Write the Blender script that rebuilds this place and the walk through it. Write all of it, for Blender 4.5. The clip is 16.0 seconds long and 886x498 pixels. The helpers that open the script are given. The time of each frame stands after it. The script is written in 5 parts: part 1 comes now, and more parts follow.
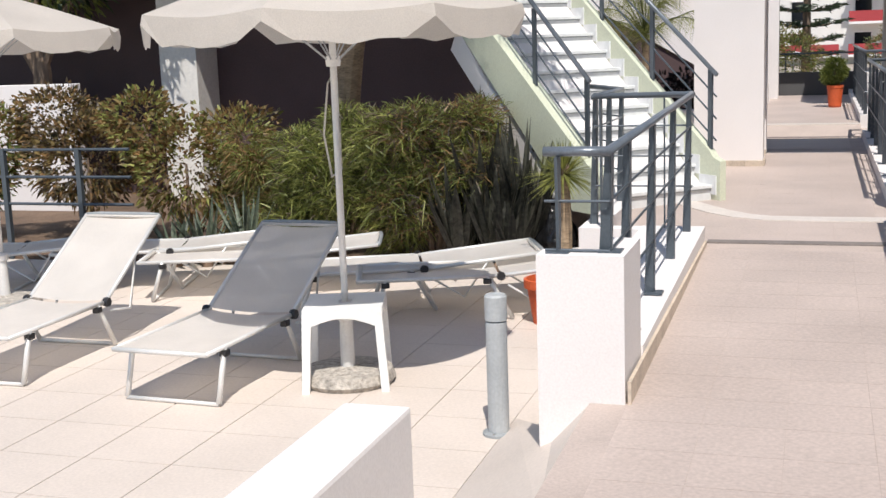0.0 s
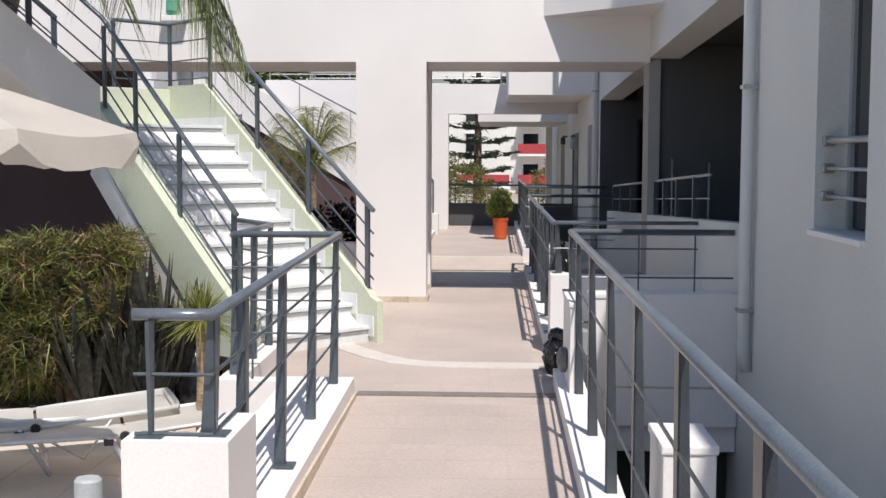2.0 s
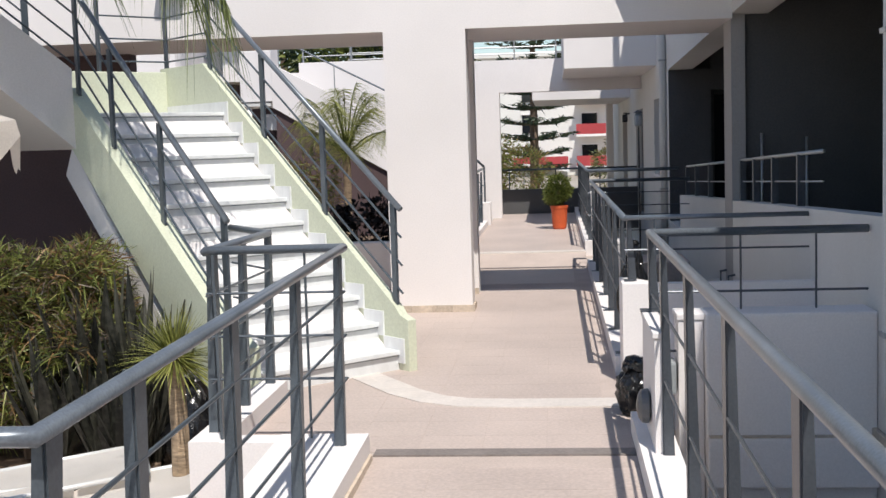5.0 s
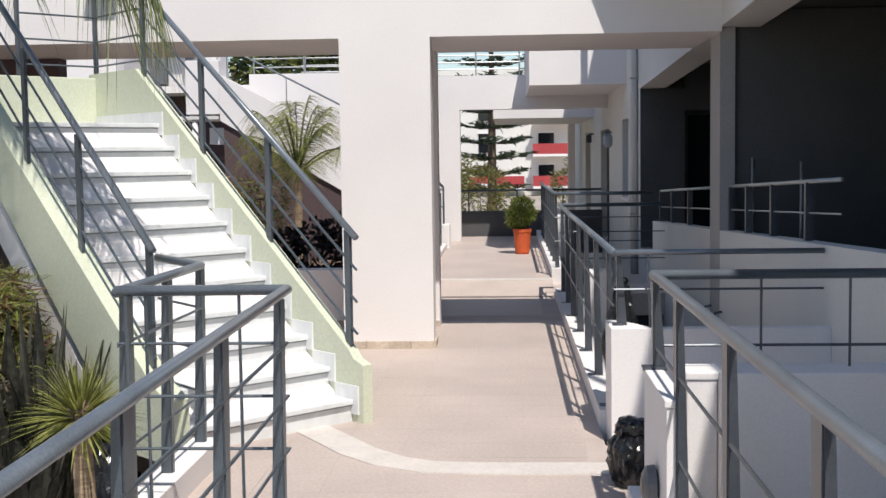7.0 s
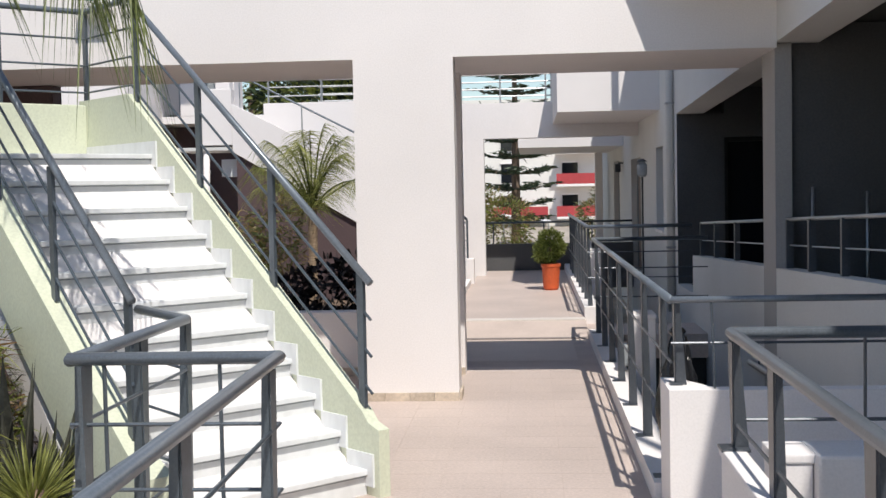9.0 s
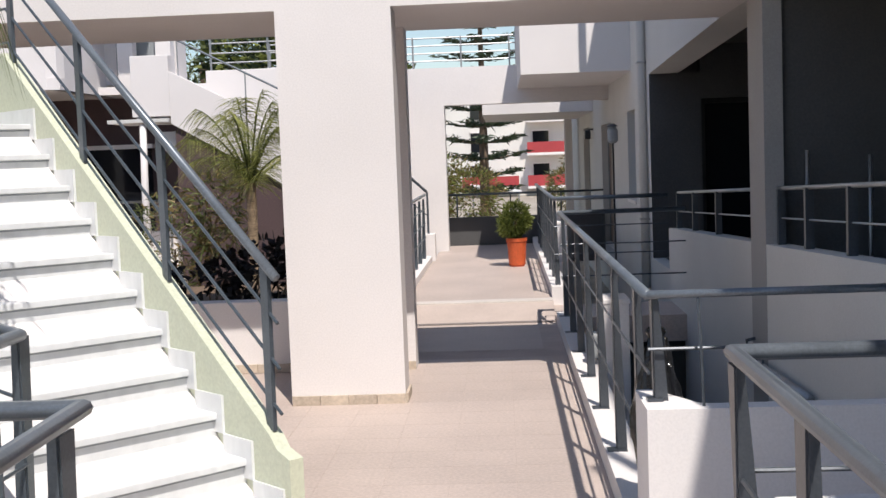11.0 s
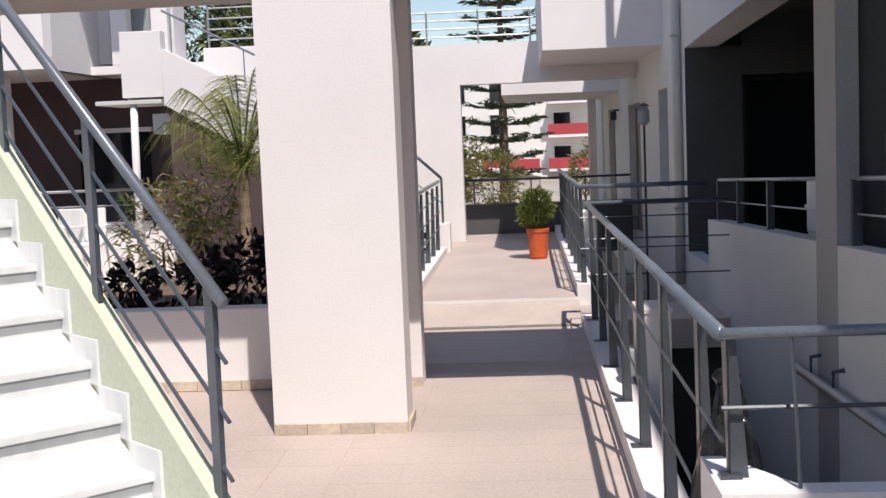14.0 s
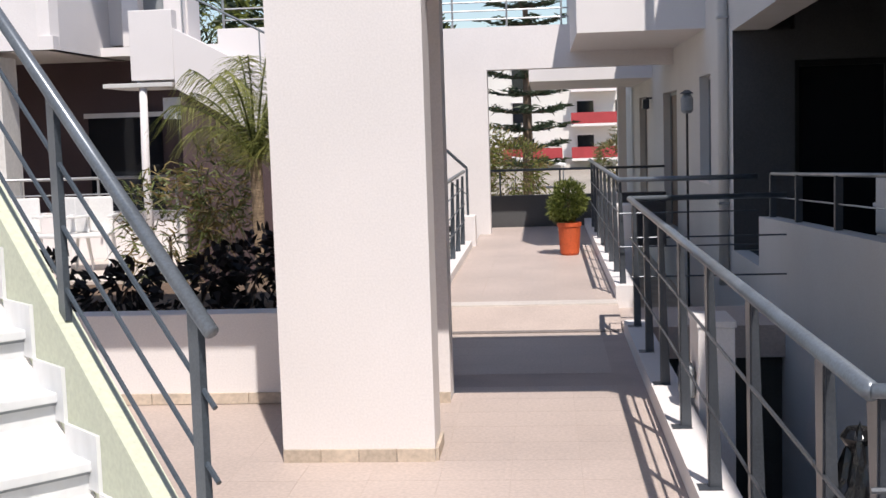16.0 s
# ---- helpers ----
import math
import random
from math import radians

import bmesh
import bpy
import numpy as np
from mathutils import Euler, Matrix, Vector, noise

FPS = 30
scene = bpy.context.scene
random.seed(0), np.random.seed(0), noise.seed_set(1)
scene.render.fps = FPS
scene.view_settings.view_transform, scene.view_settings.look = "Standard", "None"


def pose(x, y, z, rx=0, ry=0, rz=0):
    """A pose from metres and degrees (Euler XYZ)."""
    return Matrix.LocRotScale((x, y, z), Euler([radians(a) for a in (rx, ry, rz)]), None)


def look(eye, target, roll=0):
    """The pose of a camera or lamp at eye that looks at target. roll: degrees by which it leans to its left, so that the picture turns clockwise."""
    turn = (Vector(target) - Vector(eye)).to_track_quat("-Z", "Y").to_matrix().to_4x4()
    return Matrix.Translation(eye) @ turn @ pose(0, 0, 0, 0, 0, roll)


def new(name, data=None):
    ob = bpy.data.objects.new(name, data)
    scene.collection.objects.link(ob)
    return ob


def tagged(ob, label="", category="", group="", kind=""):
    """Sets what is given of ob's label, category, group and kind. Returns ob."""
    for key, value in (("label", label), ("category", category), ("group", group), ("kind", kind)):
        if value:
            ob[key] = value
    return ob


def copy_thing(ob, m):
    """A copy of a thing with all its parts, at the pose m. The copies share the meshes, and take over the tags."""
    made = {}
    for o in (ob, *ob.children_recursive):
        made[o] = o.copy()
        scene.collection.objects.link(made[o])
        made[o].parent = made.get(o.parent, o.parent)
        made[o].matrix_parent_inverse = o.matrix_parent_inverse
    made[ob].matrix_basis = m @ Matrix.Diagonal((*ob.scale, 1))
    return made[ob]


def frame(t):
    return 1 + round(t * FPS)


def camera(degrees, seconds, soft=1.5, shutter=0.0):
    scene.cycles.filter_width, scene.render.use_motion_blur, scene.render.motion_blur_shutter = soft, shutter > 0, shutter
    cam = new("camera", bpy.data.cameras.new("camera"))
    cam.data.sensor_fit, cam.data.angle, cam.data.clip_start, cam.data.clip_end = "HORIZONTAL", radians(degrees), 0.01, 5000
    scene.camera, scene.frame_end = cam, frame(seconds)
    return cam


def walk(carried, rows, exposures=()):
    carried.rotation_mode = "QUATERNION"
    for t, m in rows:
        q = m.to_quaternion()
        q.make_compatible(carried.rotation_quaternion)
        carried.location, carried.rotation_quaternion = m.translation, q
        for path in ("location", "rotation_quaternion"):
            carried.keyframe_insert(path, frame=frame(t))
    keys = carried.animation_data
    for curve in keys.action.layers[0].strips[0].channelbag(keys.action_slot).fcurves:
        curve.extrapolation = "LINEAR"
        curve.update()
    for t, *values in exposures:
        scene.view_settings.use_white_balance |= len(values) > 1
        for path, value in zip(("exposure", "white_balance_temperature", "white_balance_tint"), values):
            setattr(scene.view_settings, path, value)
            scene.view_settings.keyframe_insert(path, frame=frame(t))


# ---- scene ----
cam = camera(41.0, 16.0)
PATH = [
    (0, (0.586, -13.574, 1.495), (-0.015, -11.698, 1.149), -2.0),
    (0.5, (0.688, -13.382, 1.531), (0.316, -11.441, 1.227), -1.0),
    (1, (0.666, -13.137, 1.534), (0.485, -11.162, 1.277), -1.1),
    (1.5, (0.677, -12.919, 1.536), (0.576, -10.933, 1.324), -1.0),
    (2, (0.739, -12.714, 1.571), (0.652, -10.721, 1.416), 0.2),
    (2.5, (0.754, -12.467, 1.565), (0.688, -10.473, 1.417), -0.2),
    (3, (0.74, -12.176, 1.567), (0.701, -10.182, 1.427), -0.6),
    (3.5, (0.78, -11.78, 1.561), (0.646, -9.789, 1.424), -0.9),
    (3.7, (0.807, -11.611, 1.573), (0.629, -9.625, 1.416), -1.4),
    (6, (0.724, -10.33, 1.564), (0.533, -8.347, 1.382), -1.8),
    (6.5, (0.684, -10.056, 1.57), (0.538, -8.068, 1.401), -1.4),
    (7, (0.627, -9.795, 1.582), (0.517, -7.804, 1.43), -0.8),
    (7.5, (0.633, -9.572, 1.589), (0.516, -7.58, 1.453), -1.1),
    (8, (0.64, -9.316, 1.592), (0.504, -7.324, 1.471), -1.7),
    (8.5, (0.586, -9.089, 1.594), (0.446, -7.097, 1.486), -1.4),
    (9, (0.552, -8.861, 1.594), (0.405, -6.869, 1.494), -1.2),
    (9.5, (0.59, -8.579, 1.595), (0.454, -6.586, 1.488), -1.6),
    (9.7, (0.624, -8.433, 1.596), (0.497, -6.441, 1.483), -1.9),
    (12, (0.689, -7.234, 1.581), (0.634, -5.242, 1.407), -1.6),
    (12.5, (0.673, -7.017, 1.581), (0.677, -5.025, 1.4), -1.2),
    (13, (0.692, -6.785, 1.559), (0.702, -4.793, 1.38), -1.4),
    (13.5, (0.705, -6.671, 1.6), (0.625, -4.681, 1.419), -2.0),
    (14, (0.689, -6.449, 1.601), (0.549, -4.462, 1.422), -2.3),
    (14.5, (0.611, -6.143, 1.592), (0.461, -4.157, 1.414), -1.8),
    (15, (0.603, -5.895, 1.587), (0.428, -3.911, 1.411), -2.0),
    (15.5, (0.594, -5.736, 1.6), (0.414, -3.753, 1.412), -1.9),
    (16, (0.557, -5.63, 1.603), (0.385, -3.647, 1.405), -1.8),
]
walk(cam, [(t, look(eye, target, roll)) for t, eye, target, roll in PATH],
     exposures=[(0, 0.0, 6680, 10), (9.7, 0.0, 6720, 9), (12.0, 0.03, 6820, 13), (16.0, 0.05, 6750, 13)])

# ---- world, sun, exposure ----
world = bpy.data.worlds.new("sky")
scene.world = world
world.use_nodes = True
wn = world.node_tree.nodes
sky = wn.new("ShaderNodeTexSky")
sky.sky_type = "NISHITA"
sky.sun_disc = False
sky.dust_density = 0.25
sky.ozone_density = 1.6
SUN = Vector((0.20, -0.58, 1.0)).normalized()
sky.sun_elevation = math.asin(SUN.z)
sky.sun_rotation = math.atan2(SUN.x, SUN.y)
world.node_tree.links.new(sky.outputs[0], wn["Background"].inputs[0])
wn["Background"].inputs[1].default_value = 0.125
scene.view_settings.exposure = 0.0
sun = new("sun", bpy.data.lights.new("sun", "SUN"))
sun.data.energy = 4.7
sun.data.angle = radians(0.55)
sun.data.color = (1.0, 0.965, 0.925)
sun.matrix_world = look(SUN * 30, (0, 0, 0))


# ---- materials ----
def material(name, color, rough=0.6, metal=0.0, grain=60.0, stain=1.5, vary=0.12, bump=0.1, stretch=(1, 1, 1), island=0.0, tint=None, obvary=0.0):
    m = bpy.data.materials.new(name)
    m.use_nodes = True
    nt = m.node_tree
    n, ln = nt.nodes, nt.links
    bsdf = n["Principled BSDF"]
    co = n.new("ShaderNodeTexCoord")
    mp = n.new("ShaderNodeMapping")
    mp.inputs["Scale"].default_value = stretch
    # laid pieces take the place's own coordinates, so that no two look alike
    ln.new(n.new("ShaderNodeNewGeometry").outputs["Position"] if obvary else co.outputs["Object"], mp.inputs[0])
    a, b = n.new("ShaderNodeTexNoise"), n.new("ShaderNodeTexNoise")
    a.inputs["Scale"].default_value, b.inputs["Scale"].default_value = grain, stain
    a.inputs["Detail"].default_value, b.inputs["Detail"].default_value = 4, 6
    ln.new(mp.outputs[0], a.inputs[0]), ln.new(mp.outputs[0], b.inputs[0])
    add = n.new("ShaderNodeMath")
    add.operation = "ADD"
    ln.new(a.outputs[0], add.inputs[0]), ln.new(b.outputs[0], add.inputs[1])
    val = add.outputs[0]
    if island or obvary:
        src = n.new("ShaderNodeNewGeometry").outputs["Random Per Island"] if island else n.new("ShaderNodeObjectInfo").outputs["Random"]
        mul = n.new("ShaderNodeMath")
        mul.operation = "MULTIPLY_ADD"
        mul.inputs[1].default_value, mul.inputs[2].default_value = (island or obvary), -0.5 * (island or obvary)
        ln.new(src, mul.inputs[0])
        ad2 = n.new("ShaderNodeMath")
        ln.new(val, ad2.inputs[0]), ln.new(mul.outputs[0], ad2.inputs[1])
        val = ad2.outputs[0]
    ramp = n.new("ShaderNodeValToRGB")
    c = Vector(color)
    t = Vector(tint) if tint else c
    lo, hi = c * (1 - vary * 1.6), (c * (1 - 0.5) + t * 0.5) * (1 + vary) if tint else c * (1 + vary)
    ramp.color_ramp.elements[0].position, ramp.color_ramp.elements[1].position = 0.35, 0.65
    ramp.color_ramp.elements[0].color = (*lo, 1)
    ramp.color_ramp.elements[1].color = (*[min(0.92, v) for v in hi], 1)
    half = n.new("ShaderNodeMath")
    half.operation = "MULTIPLY"
    half.inputs[1].default_value = 0.5
    ln.new(val, half.inputs[0])
    ln.new(half.outputs[0], ramp.inputs[0])
    ln.new(ramp.outputs[0], bsdf.inputs["Base Color"])
    bsdf.inputs["Roughness"].default_value, bsdf.inputs["Metallic"].default_value = rough, metal
    if bump:
        bp = n.new("ShaderNodeBump")
        bp.inputs["Strength"].default_value, bp.inputs["Distance"].default_value = bump, 0.01
        ln.new(a.outputs[0], bp.inputs["Height"])
        ln.new(bp.outputs[0], bsdf.inputs["Normal"])
    return m


def lucent(m, share):
    """Lets a share of the light through a thin sheet."""
    b = m.node_tree.nodes["Principled BSDF"]
    tr, mix = m.node_tree.nodes.new("ShaderNodeBsdfTranslucent"), m.node_tree.nodes.new("ShaderNodeMixShader")
    out = m.node_tree.nodes["Material Output"]
    src = b.inputs["Base Color"].links[0].from_socket
    ln = m.node_tree.links
    ln.new(src, tr.inputs[0])
    mix.inputs[0].default_value = share
    ln.new(b.outputs[0], mix.inputs[1]), ln.new(tr.outputs[0], mix.inputs[2]), ln.new(mix.outputs[0], out.inputs[0])
    return m


def woven(m, share):
    """Small holes between the threads of a mesh cloth."""
    nt = m.node_tree
    out = nt.nodes["Material Output"]
    src = out.inputs[0].links[0].from_socket
    hole, mix = nt.nodes.new("ShaderNodeBsdfTransparent"), nt.nodes.new("ShaderNodeMixShader")
    mix.inputs[0].default_value = share
    nt.links.new(src, mix.inputs[1]), nt.links.new(hole.outputs[0], mix.inputs[2]), nt.links.new(mix.outputs[0], out.inputs[0])
    return m


def leafy(name, color, tint, rough=0.5, vary=0.35):
    return lucent(material(name, color, rough, grain=25, stain=2.0, vary=vary, bump=0, island=0.55, tint=tint), 0.38)


M_PLASTER = material("white plaster", (0.79, 0.75, 0.735), 0.8, grain=90, stain=0.8, vary=0.05, bump=0.06)
M_FACADE = material("facade render", (0.655, 0.645, 0.625), 0.85, grain=120, stain=0.7, vary=0.07, bump=0.25)
M_COLUMN = material("mid grey column paint", (0.36, 0.35, 0.345), 0.7, grain=90, stain=1.0, vary=0.08, bump=0.1)
M_GREEN = material("pale green paint", (0.60, 0.625, 0.485), 0.6, grain=60, stain=1.2, vary=0.08, bump=0.08)
M_MARBLE = material("white marble step", (0.71, 0.72, 0.72), 0.35, grain=8, stain=2.5, vary=0.06, bump=0.02, stretch=(1, 3, 1))
M_FLOOR = material("beige pink floor tile", (0.515, 0.425, 0.378), 0.55, grain=55, stain=0.9, vary=0.12, bump=0.05, obvary=0.07)
M_GROUT = material("grout", (0.495, 0.41, 0.365), 0.9, grain=80, stain=3, vary=0.1)
M_TERRACE = material("cream terrace tile", (0.64, 0.56, 0.495), 0.6, grain=60, stain=1.2, vary=0.07, bump=0.05, obvary=0.07)
M_TERGROUT = material("cream grout", (0.60, 0.525, 0.46), 0.9, grain=80, stain=3, vary=0.1)
M_BAND = material("light threshold stone", (0.66, 0.60, 0.55), 0.5, grain=40, stain=4, vary=0.08)
M_SKIRT = material("travertine skirting", (0.55, 0.46, 0.37), 0.6, grain=40, stain=6, vary=0.16, bump=0.08, obvary=0.4)
# lighter copy of the rail paint, with sunlight on the handrails in its colour
M_RAIL_LIT = material("sunlit blue grey rail paint", (0.17, 0.195, 0.225), 0.3, 0.3, grain=120, stain=5, vary=0.15, bump=0.03)
M_RAIL = material("blue grey rail paint", (0.095, 0.115, 0.135), 0.38, 0.35, grain=120, stain=5, vary=0.15, bump=0.03)
M_RAILDARK = material("dark slate rail paint", (0.085, 0.095, 0.11), 0.36, 0.4, grain=120, stain=5, vary=0.15, bump=0.03)
M_STEEL = material("galvanised steel", (0.42, 0.43, 0.44), 0.4, 0.7, grain=80, stain=5, vary=0.12, bump=0.03)
M_ALU = material("white aluminium tube", (0.72, 0.71, 0.69), 0.35, 0.2, grain=90, stain=6, vary=0.06, bump=0.02)
M_MESH = material("cream textile mesh", (0.80, 0.765, 0.72), 0.75, grain=220, stain=2.5, vary=0.08, bump=0.2)
M_CANOPY = material("cream umbrella cloth", (0.72, 0.67, 0.61), 0.85, grain=160, stain=2.0, vary=0.08, bump=0.15)
M_PLASTIC = material("white moulded plastic", (0.80, 0.79, 0.77), 0.35, grain=50, stain=4, vary=0.04, bump=0.02)
M_BLACK = material("black plastic", (0.022, 0.022, 0.025), 0.32, grain=40, stain=6, vary=0.25, bump=0.1)
M_TERRA = material("orange terracotta", (0.60, 0.105, 0.03), 0.6, grain=50, stain=5, vary=0.14, bump=0.08)
M_BOLLARD = material("pale grey bollard paint", (0.42, 0.44, 0.45), 0.5, grain=60, stain=4, vary=0.08, bump=0.04)
M_GREY = material("grey bollard paint", (0.30, 0.32, 0.33), 0.5, grain=60, stain=4, vary=0.1, bump=0.04)
M_LAMP = material("dark grey lamp casing", (0.13, 0.135, 0.14), 0.45, grain=60, stain=4, vary=0.1, bump=0.04)
# dark colour that carries the shade of the loggia rooms and passages
M_SHADEWALL = material("shade coloured wall", (0.052, 0.053, 0.049), 0.8, grain=60, stain=1, vary=0.12, bump=0.1)
M_MAROON = material("maroon brown wall paint", (0.090, 0.057, 0.058), 0.8, grain=60, stain=1, vary=0.15, bump=0.1)
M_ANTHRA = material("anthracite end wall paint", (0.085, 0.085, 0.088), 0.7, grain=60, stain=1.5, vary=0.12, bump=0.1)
M_SOIL = material("dry garden soil", (0.16, 0.105, 0.07), 0.95, grain=30, stain=2, vary=0.3, bump=0.6)
M_GROUND = material("pale dry ground", (0.40, 0.35, 0.29), 0.95, grain=3, stain=0.1, vary=0.2, bump=0.4)
# dark colour that deepens the shade low in the sunken court
M_COURT = material("dark court shade colour", (0.105, 0.112, 0.10), 0.85, grain=30, stain=0.8, vary=0.15, bump=0.2)
M_BARK = material("rough bark", (0.20, 0.14, 0.10), 0.9, grain=18, stain=5, vary=0.35, bump=0.8, stretch=(1, 1, 0.3))
M_PALMBARK = material("fibrous palm trunk", (0.36, 0.26, 0.17), 0.9, grain=22, stain=6, vary=0.3, bump=0.8, stretch=(1, 1, 3))
M_RED = material("red balcony panel", (0.42, 0.05, 0.055), 0.6, grain=20, stain=2, vary=0.12)
M_CREAMWALL = material("cream far render", (0.72, 0.70, 0.66), 0.85, grain=20, stain=0.4, vary=0.08)
M_DOOR = material("brown stained door", (0.16, 0.10, 0.075), 0.5, grain=40, stain=3, vary=0.2, stretch=(1, 6, 0.3))
M_GRAVEL = material("exposed aggregate concrete", (0.45, 0.41, 0.36), 0.9, grain=45, stain=20, vary=0.3, bump=0.8)
woven(lucent(M_MESH, 0.42), 0.06), lucent(M_CANOPY, 0.46)
M_JOINT = material("brown grey joint", (0.22, 0.19, 0.175), 0.7, grain=50, stain=5, vary=0.15)
L_HEDGE = leafy("hedge leaf", (0.14, 0.20, 0.045), (0.28, 0.27, 0.07))
L_OLIVE = leafy("olive dry leaf", (0.184, 0.161, 0.057), (0.345, 0.230, 0.103))
L_RUST = leafy("rusty dry leaf", (0.22, 0.13, 0.05), (0.36, 0.22, 0.10))
L_BROWN = leafy("dark bronze leaf", (0.088, 0.074, 0.047), (0.189, 0.135, 0.081))
L_BRONZE = leafy("purple bronze leaf", (0.077, 0.059, 0.046), (0.210, 0.147, 0.105))
L_AGAVE = leafy("dark grey blade", (0.050, 0.052, 0.042), (0.13, 0.125, 0.095))
L_BLUE = leafy("blue green blade", (0.13, 0.17, 0.12), (0.27, 0.31, 0.22))
L_PALM = leafy("palm leaflet", (0.09, 0.13, 0.04), (0.26, 0.28, 0.10))
L_YELLOW = leafy("yellow green leaf", (0.24, 0.27, 0.065), (0.40, 0.39, 0.13))
L_DARK = leafy("dark shrub leaf", (0.018, 0.016, 0.014), (0.035, 0.02, 0.02))
L_PINE = leafy("dark pine needle", (0.03, 0.05, 0.025), (0.07, 0.10, 0.05))
glass = bpy.data.materials.new("dark window glass")
glass.use_nodes = True
gb = glass.node_tree.nodes["Principled BSDF"]
gb.inputs["Base Color"].default_value = (0.012, 0.014, 0.018, 1)
gb.inputs["Roughness"].default_value = 0.06
M_GLASS = glass


# ---- mesh helpers ----
def link(name, bm, mat, smooth=False):
    me = bpy.data.meshes.new(name)
    bm.normal_update()
    bm.to_mesh(me)
    bm.free()
    me.materials.append(mat)
    if smooth:
        for p in me.polygons:
            p.use_smooth = True
    return new(name, me)


INV = {}


def part(name, bm, mat, parent, label="", smooth=False):
    ob = link(name, bm, mat, smooth)
    ob.parent = parent
    ob.matrix_parent_inverse = INV.get(parent.name, Matrix())
    if label:
        ob["label"] = label
    return ob


def thing(name, label, category, group="", kind="", m=None, at=None):
    """An empty at the thing's base. With m its parts are given in its own axes, with at in the world's."""
    ob = new(name)
    ob.empty_display_size = 0.1
    if m is not None:
        ob.matrix_basis = m
    if at is not None:
        ob.matrix_basis = Matrix.Translation(at)
        INV[ob.name] = Matrix.Translation(-Vector(at))
    return tagged(ob, label, category, group, kind)


def solid(name, bm, mat, label, category, kind="", group="", smooth=False):
    return tagged(link(name, bm, mat, smooth), label, category, group, kind)


def box(bm, x0, x1, y0, y1, z0, z1, bevel=0.0, m=None):
    vs = [bm.verts.new(v) for v in [(x, y, z) for z in (z0, z1) for y in (y0, y1) for x in (x0, x1)]]
    if m is not None:
        for v in vs:
            v.co = m @ v.co
    fs = [bm.faces.new([vs[i] for i in f]) for f in [(0, 2, 3, 1), (4, 5, 7, 6), (0, 1, 5, 4), (2, 6, 7, 3), (0, 4, 6, 2), (1, 3, 7, 5)]]
    if bevel:
        bmesh.ops.bevel(bm, geom=list({e for f in fs for e in f.edges}), offset=bevel, segments=2, affect="EDGES", profile=0.6)
    return bm


def bx(x0, x1, y0, y1, z0, z1, bevel=0.0, m=None):
    return box(bmesh.new(), x0, x1, y0, y1, z0, z1, bevel, m)


def tube(bm, pts, r, seg=8, r2=None, caps=True):
    """A round bar along a polyline, with mitred bends."""
    pts = [Vector(p) for p in pts]
    rings = []
    for i, p in enumerate(pts):
        a = (pts[i] - pts[i - 1]).normalized() if i else (pts[1] - pts[0]).normalized()
        b = (pts[i + 1] - pts[i]).normalized() if i < len(pts) - 1 else a
        d = (a + b).normalized() if (a + b).length > 1e-6 else a
        up = Vector((0, 0, 1)) if abs(d.z) < 0.9 else Vector((1, 0, 0))
        s = d.cross(up).normalized()
        w = s.cross(d).normalized()
        k = 1 / max(0.5, d.dot(a))
        rr = r if r2 is None else r + (r2 - r) * i / (len(pts) - 1)
        rings.append([bm.verts.new(p + (s * math.cos(t) * k + w * math.sin(t)) * rr) for t in [2 * math.pi * j / seg for j in range(seg)]])
    for u, v in zip(rings, rings[1:]):
        for j in range(seg):
            bm.faces.new((u[j], u[(j + 1) % seg], v[(j + 1) % seg], v[j]))
    if caps:
        bm.faces.new(rings[0][::-1]), bm.faces.new(rings[-1])
    return bm


def tb(pts, r, seg=8, r2=None):
    return tube(bmesh.new(), pts, r, seg, r2)


def lathe(profile, seg=24):
    """A turned body from (radius, height) pairs."""
    bm = bmesh.new()
    rings = [[bm.verts.new((r * math.cos(2 * math.pi * j / seg), r * math.sin(2 * math.pi * j / seg), z)) for j in range(seg)] for r, z in profile]
    for u, v in zip(rings, rings[1:]):
        for j in range(seg):
            bm.faces.new((u[j], u[(j + 1) % seg], v[(j + 1) % seg], v[j]))
    bm.faces.new(rings[0][::-1]), bm.faces.new(rings[-1])
    return bm


def prism(outline, to3, depth0, depth1):
    """An outline in a plane, pushed along the third axis; to3(p, q, depth) gives the place."""
    bm = bmesh.new()
    a = [bm.verts.new(to3(p, q, depth0)) for p, q in outline]
    b = [bm.verts.new(to3(p, q, depth1)) for p, q in outline]
    n = len(a)
    bm.faces.new(a), bm.faces.new(b[::-1])
    for i in range(n):
        bm.faces.new((a[i], b[i], b[(i + 1) % n], a[(i + 1) % n]))
    bmesh.ops.recalc_face_normals(bm, faces=bm.faces)
    return bm


def mesh_from(name, verts, faces, mat):
    me = bpy.data.meshes.new(name)
    me.from_pydata(verts, [], faces)
    me.materials.append(mat)
    return new(name, me)


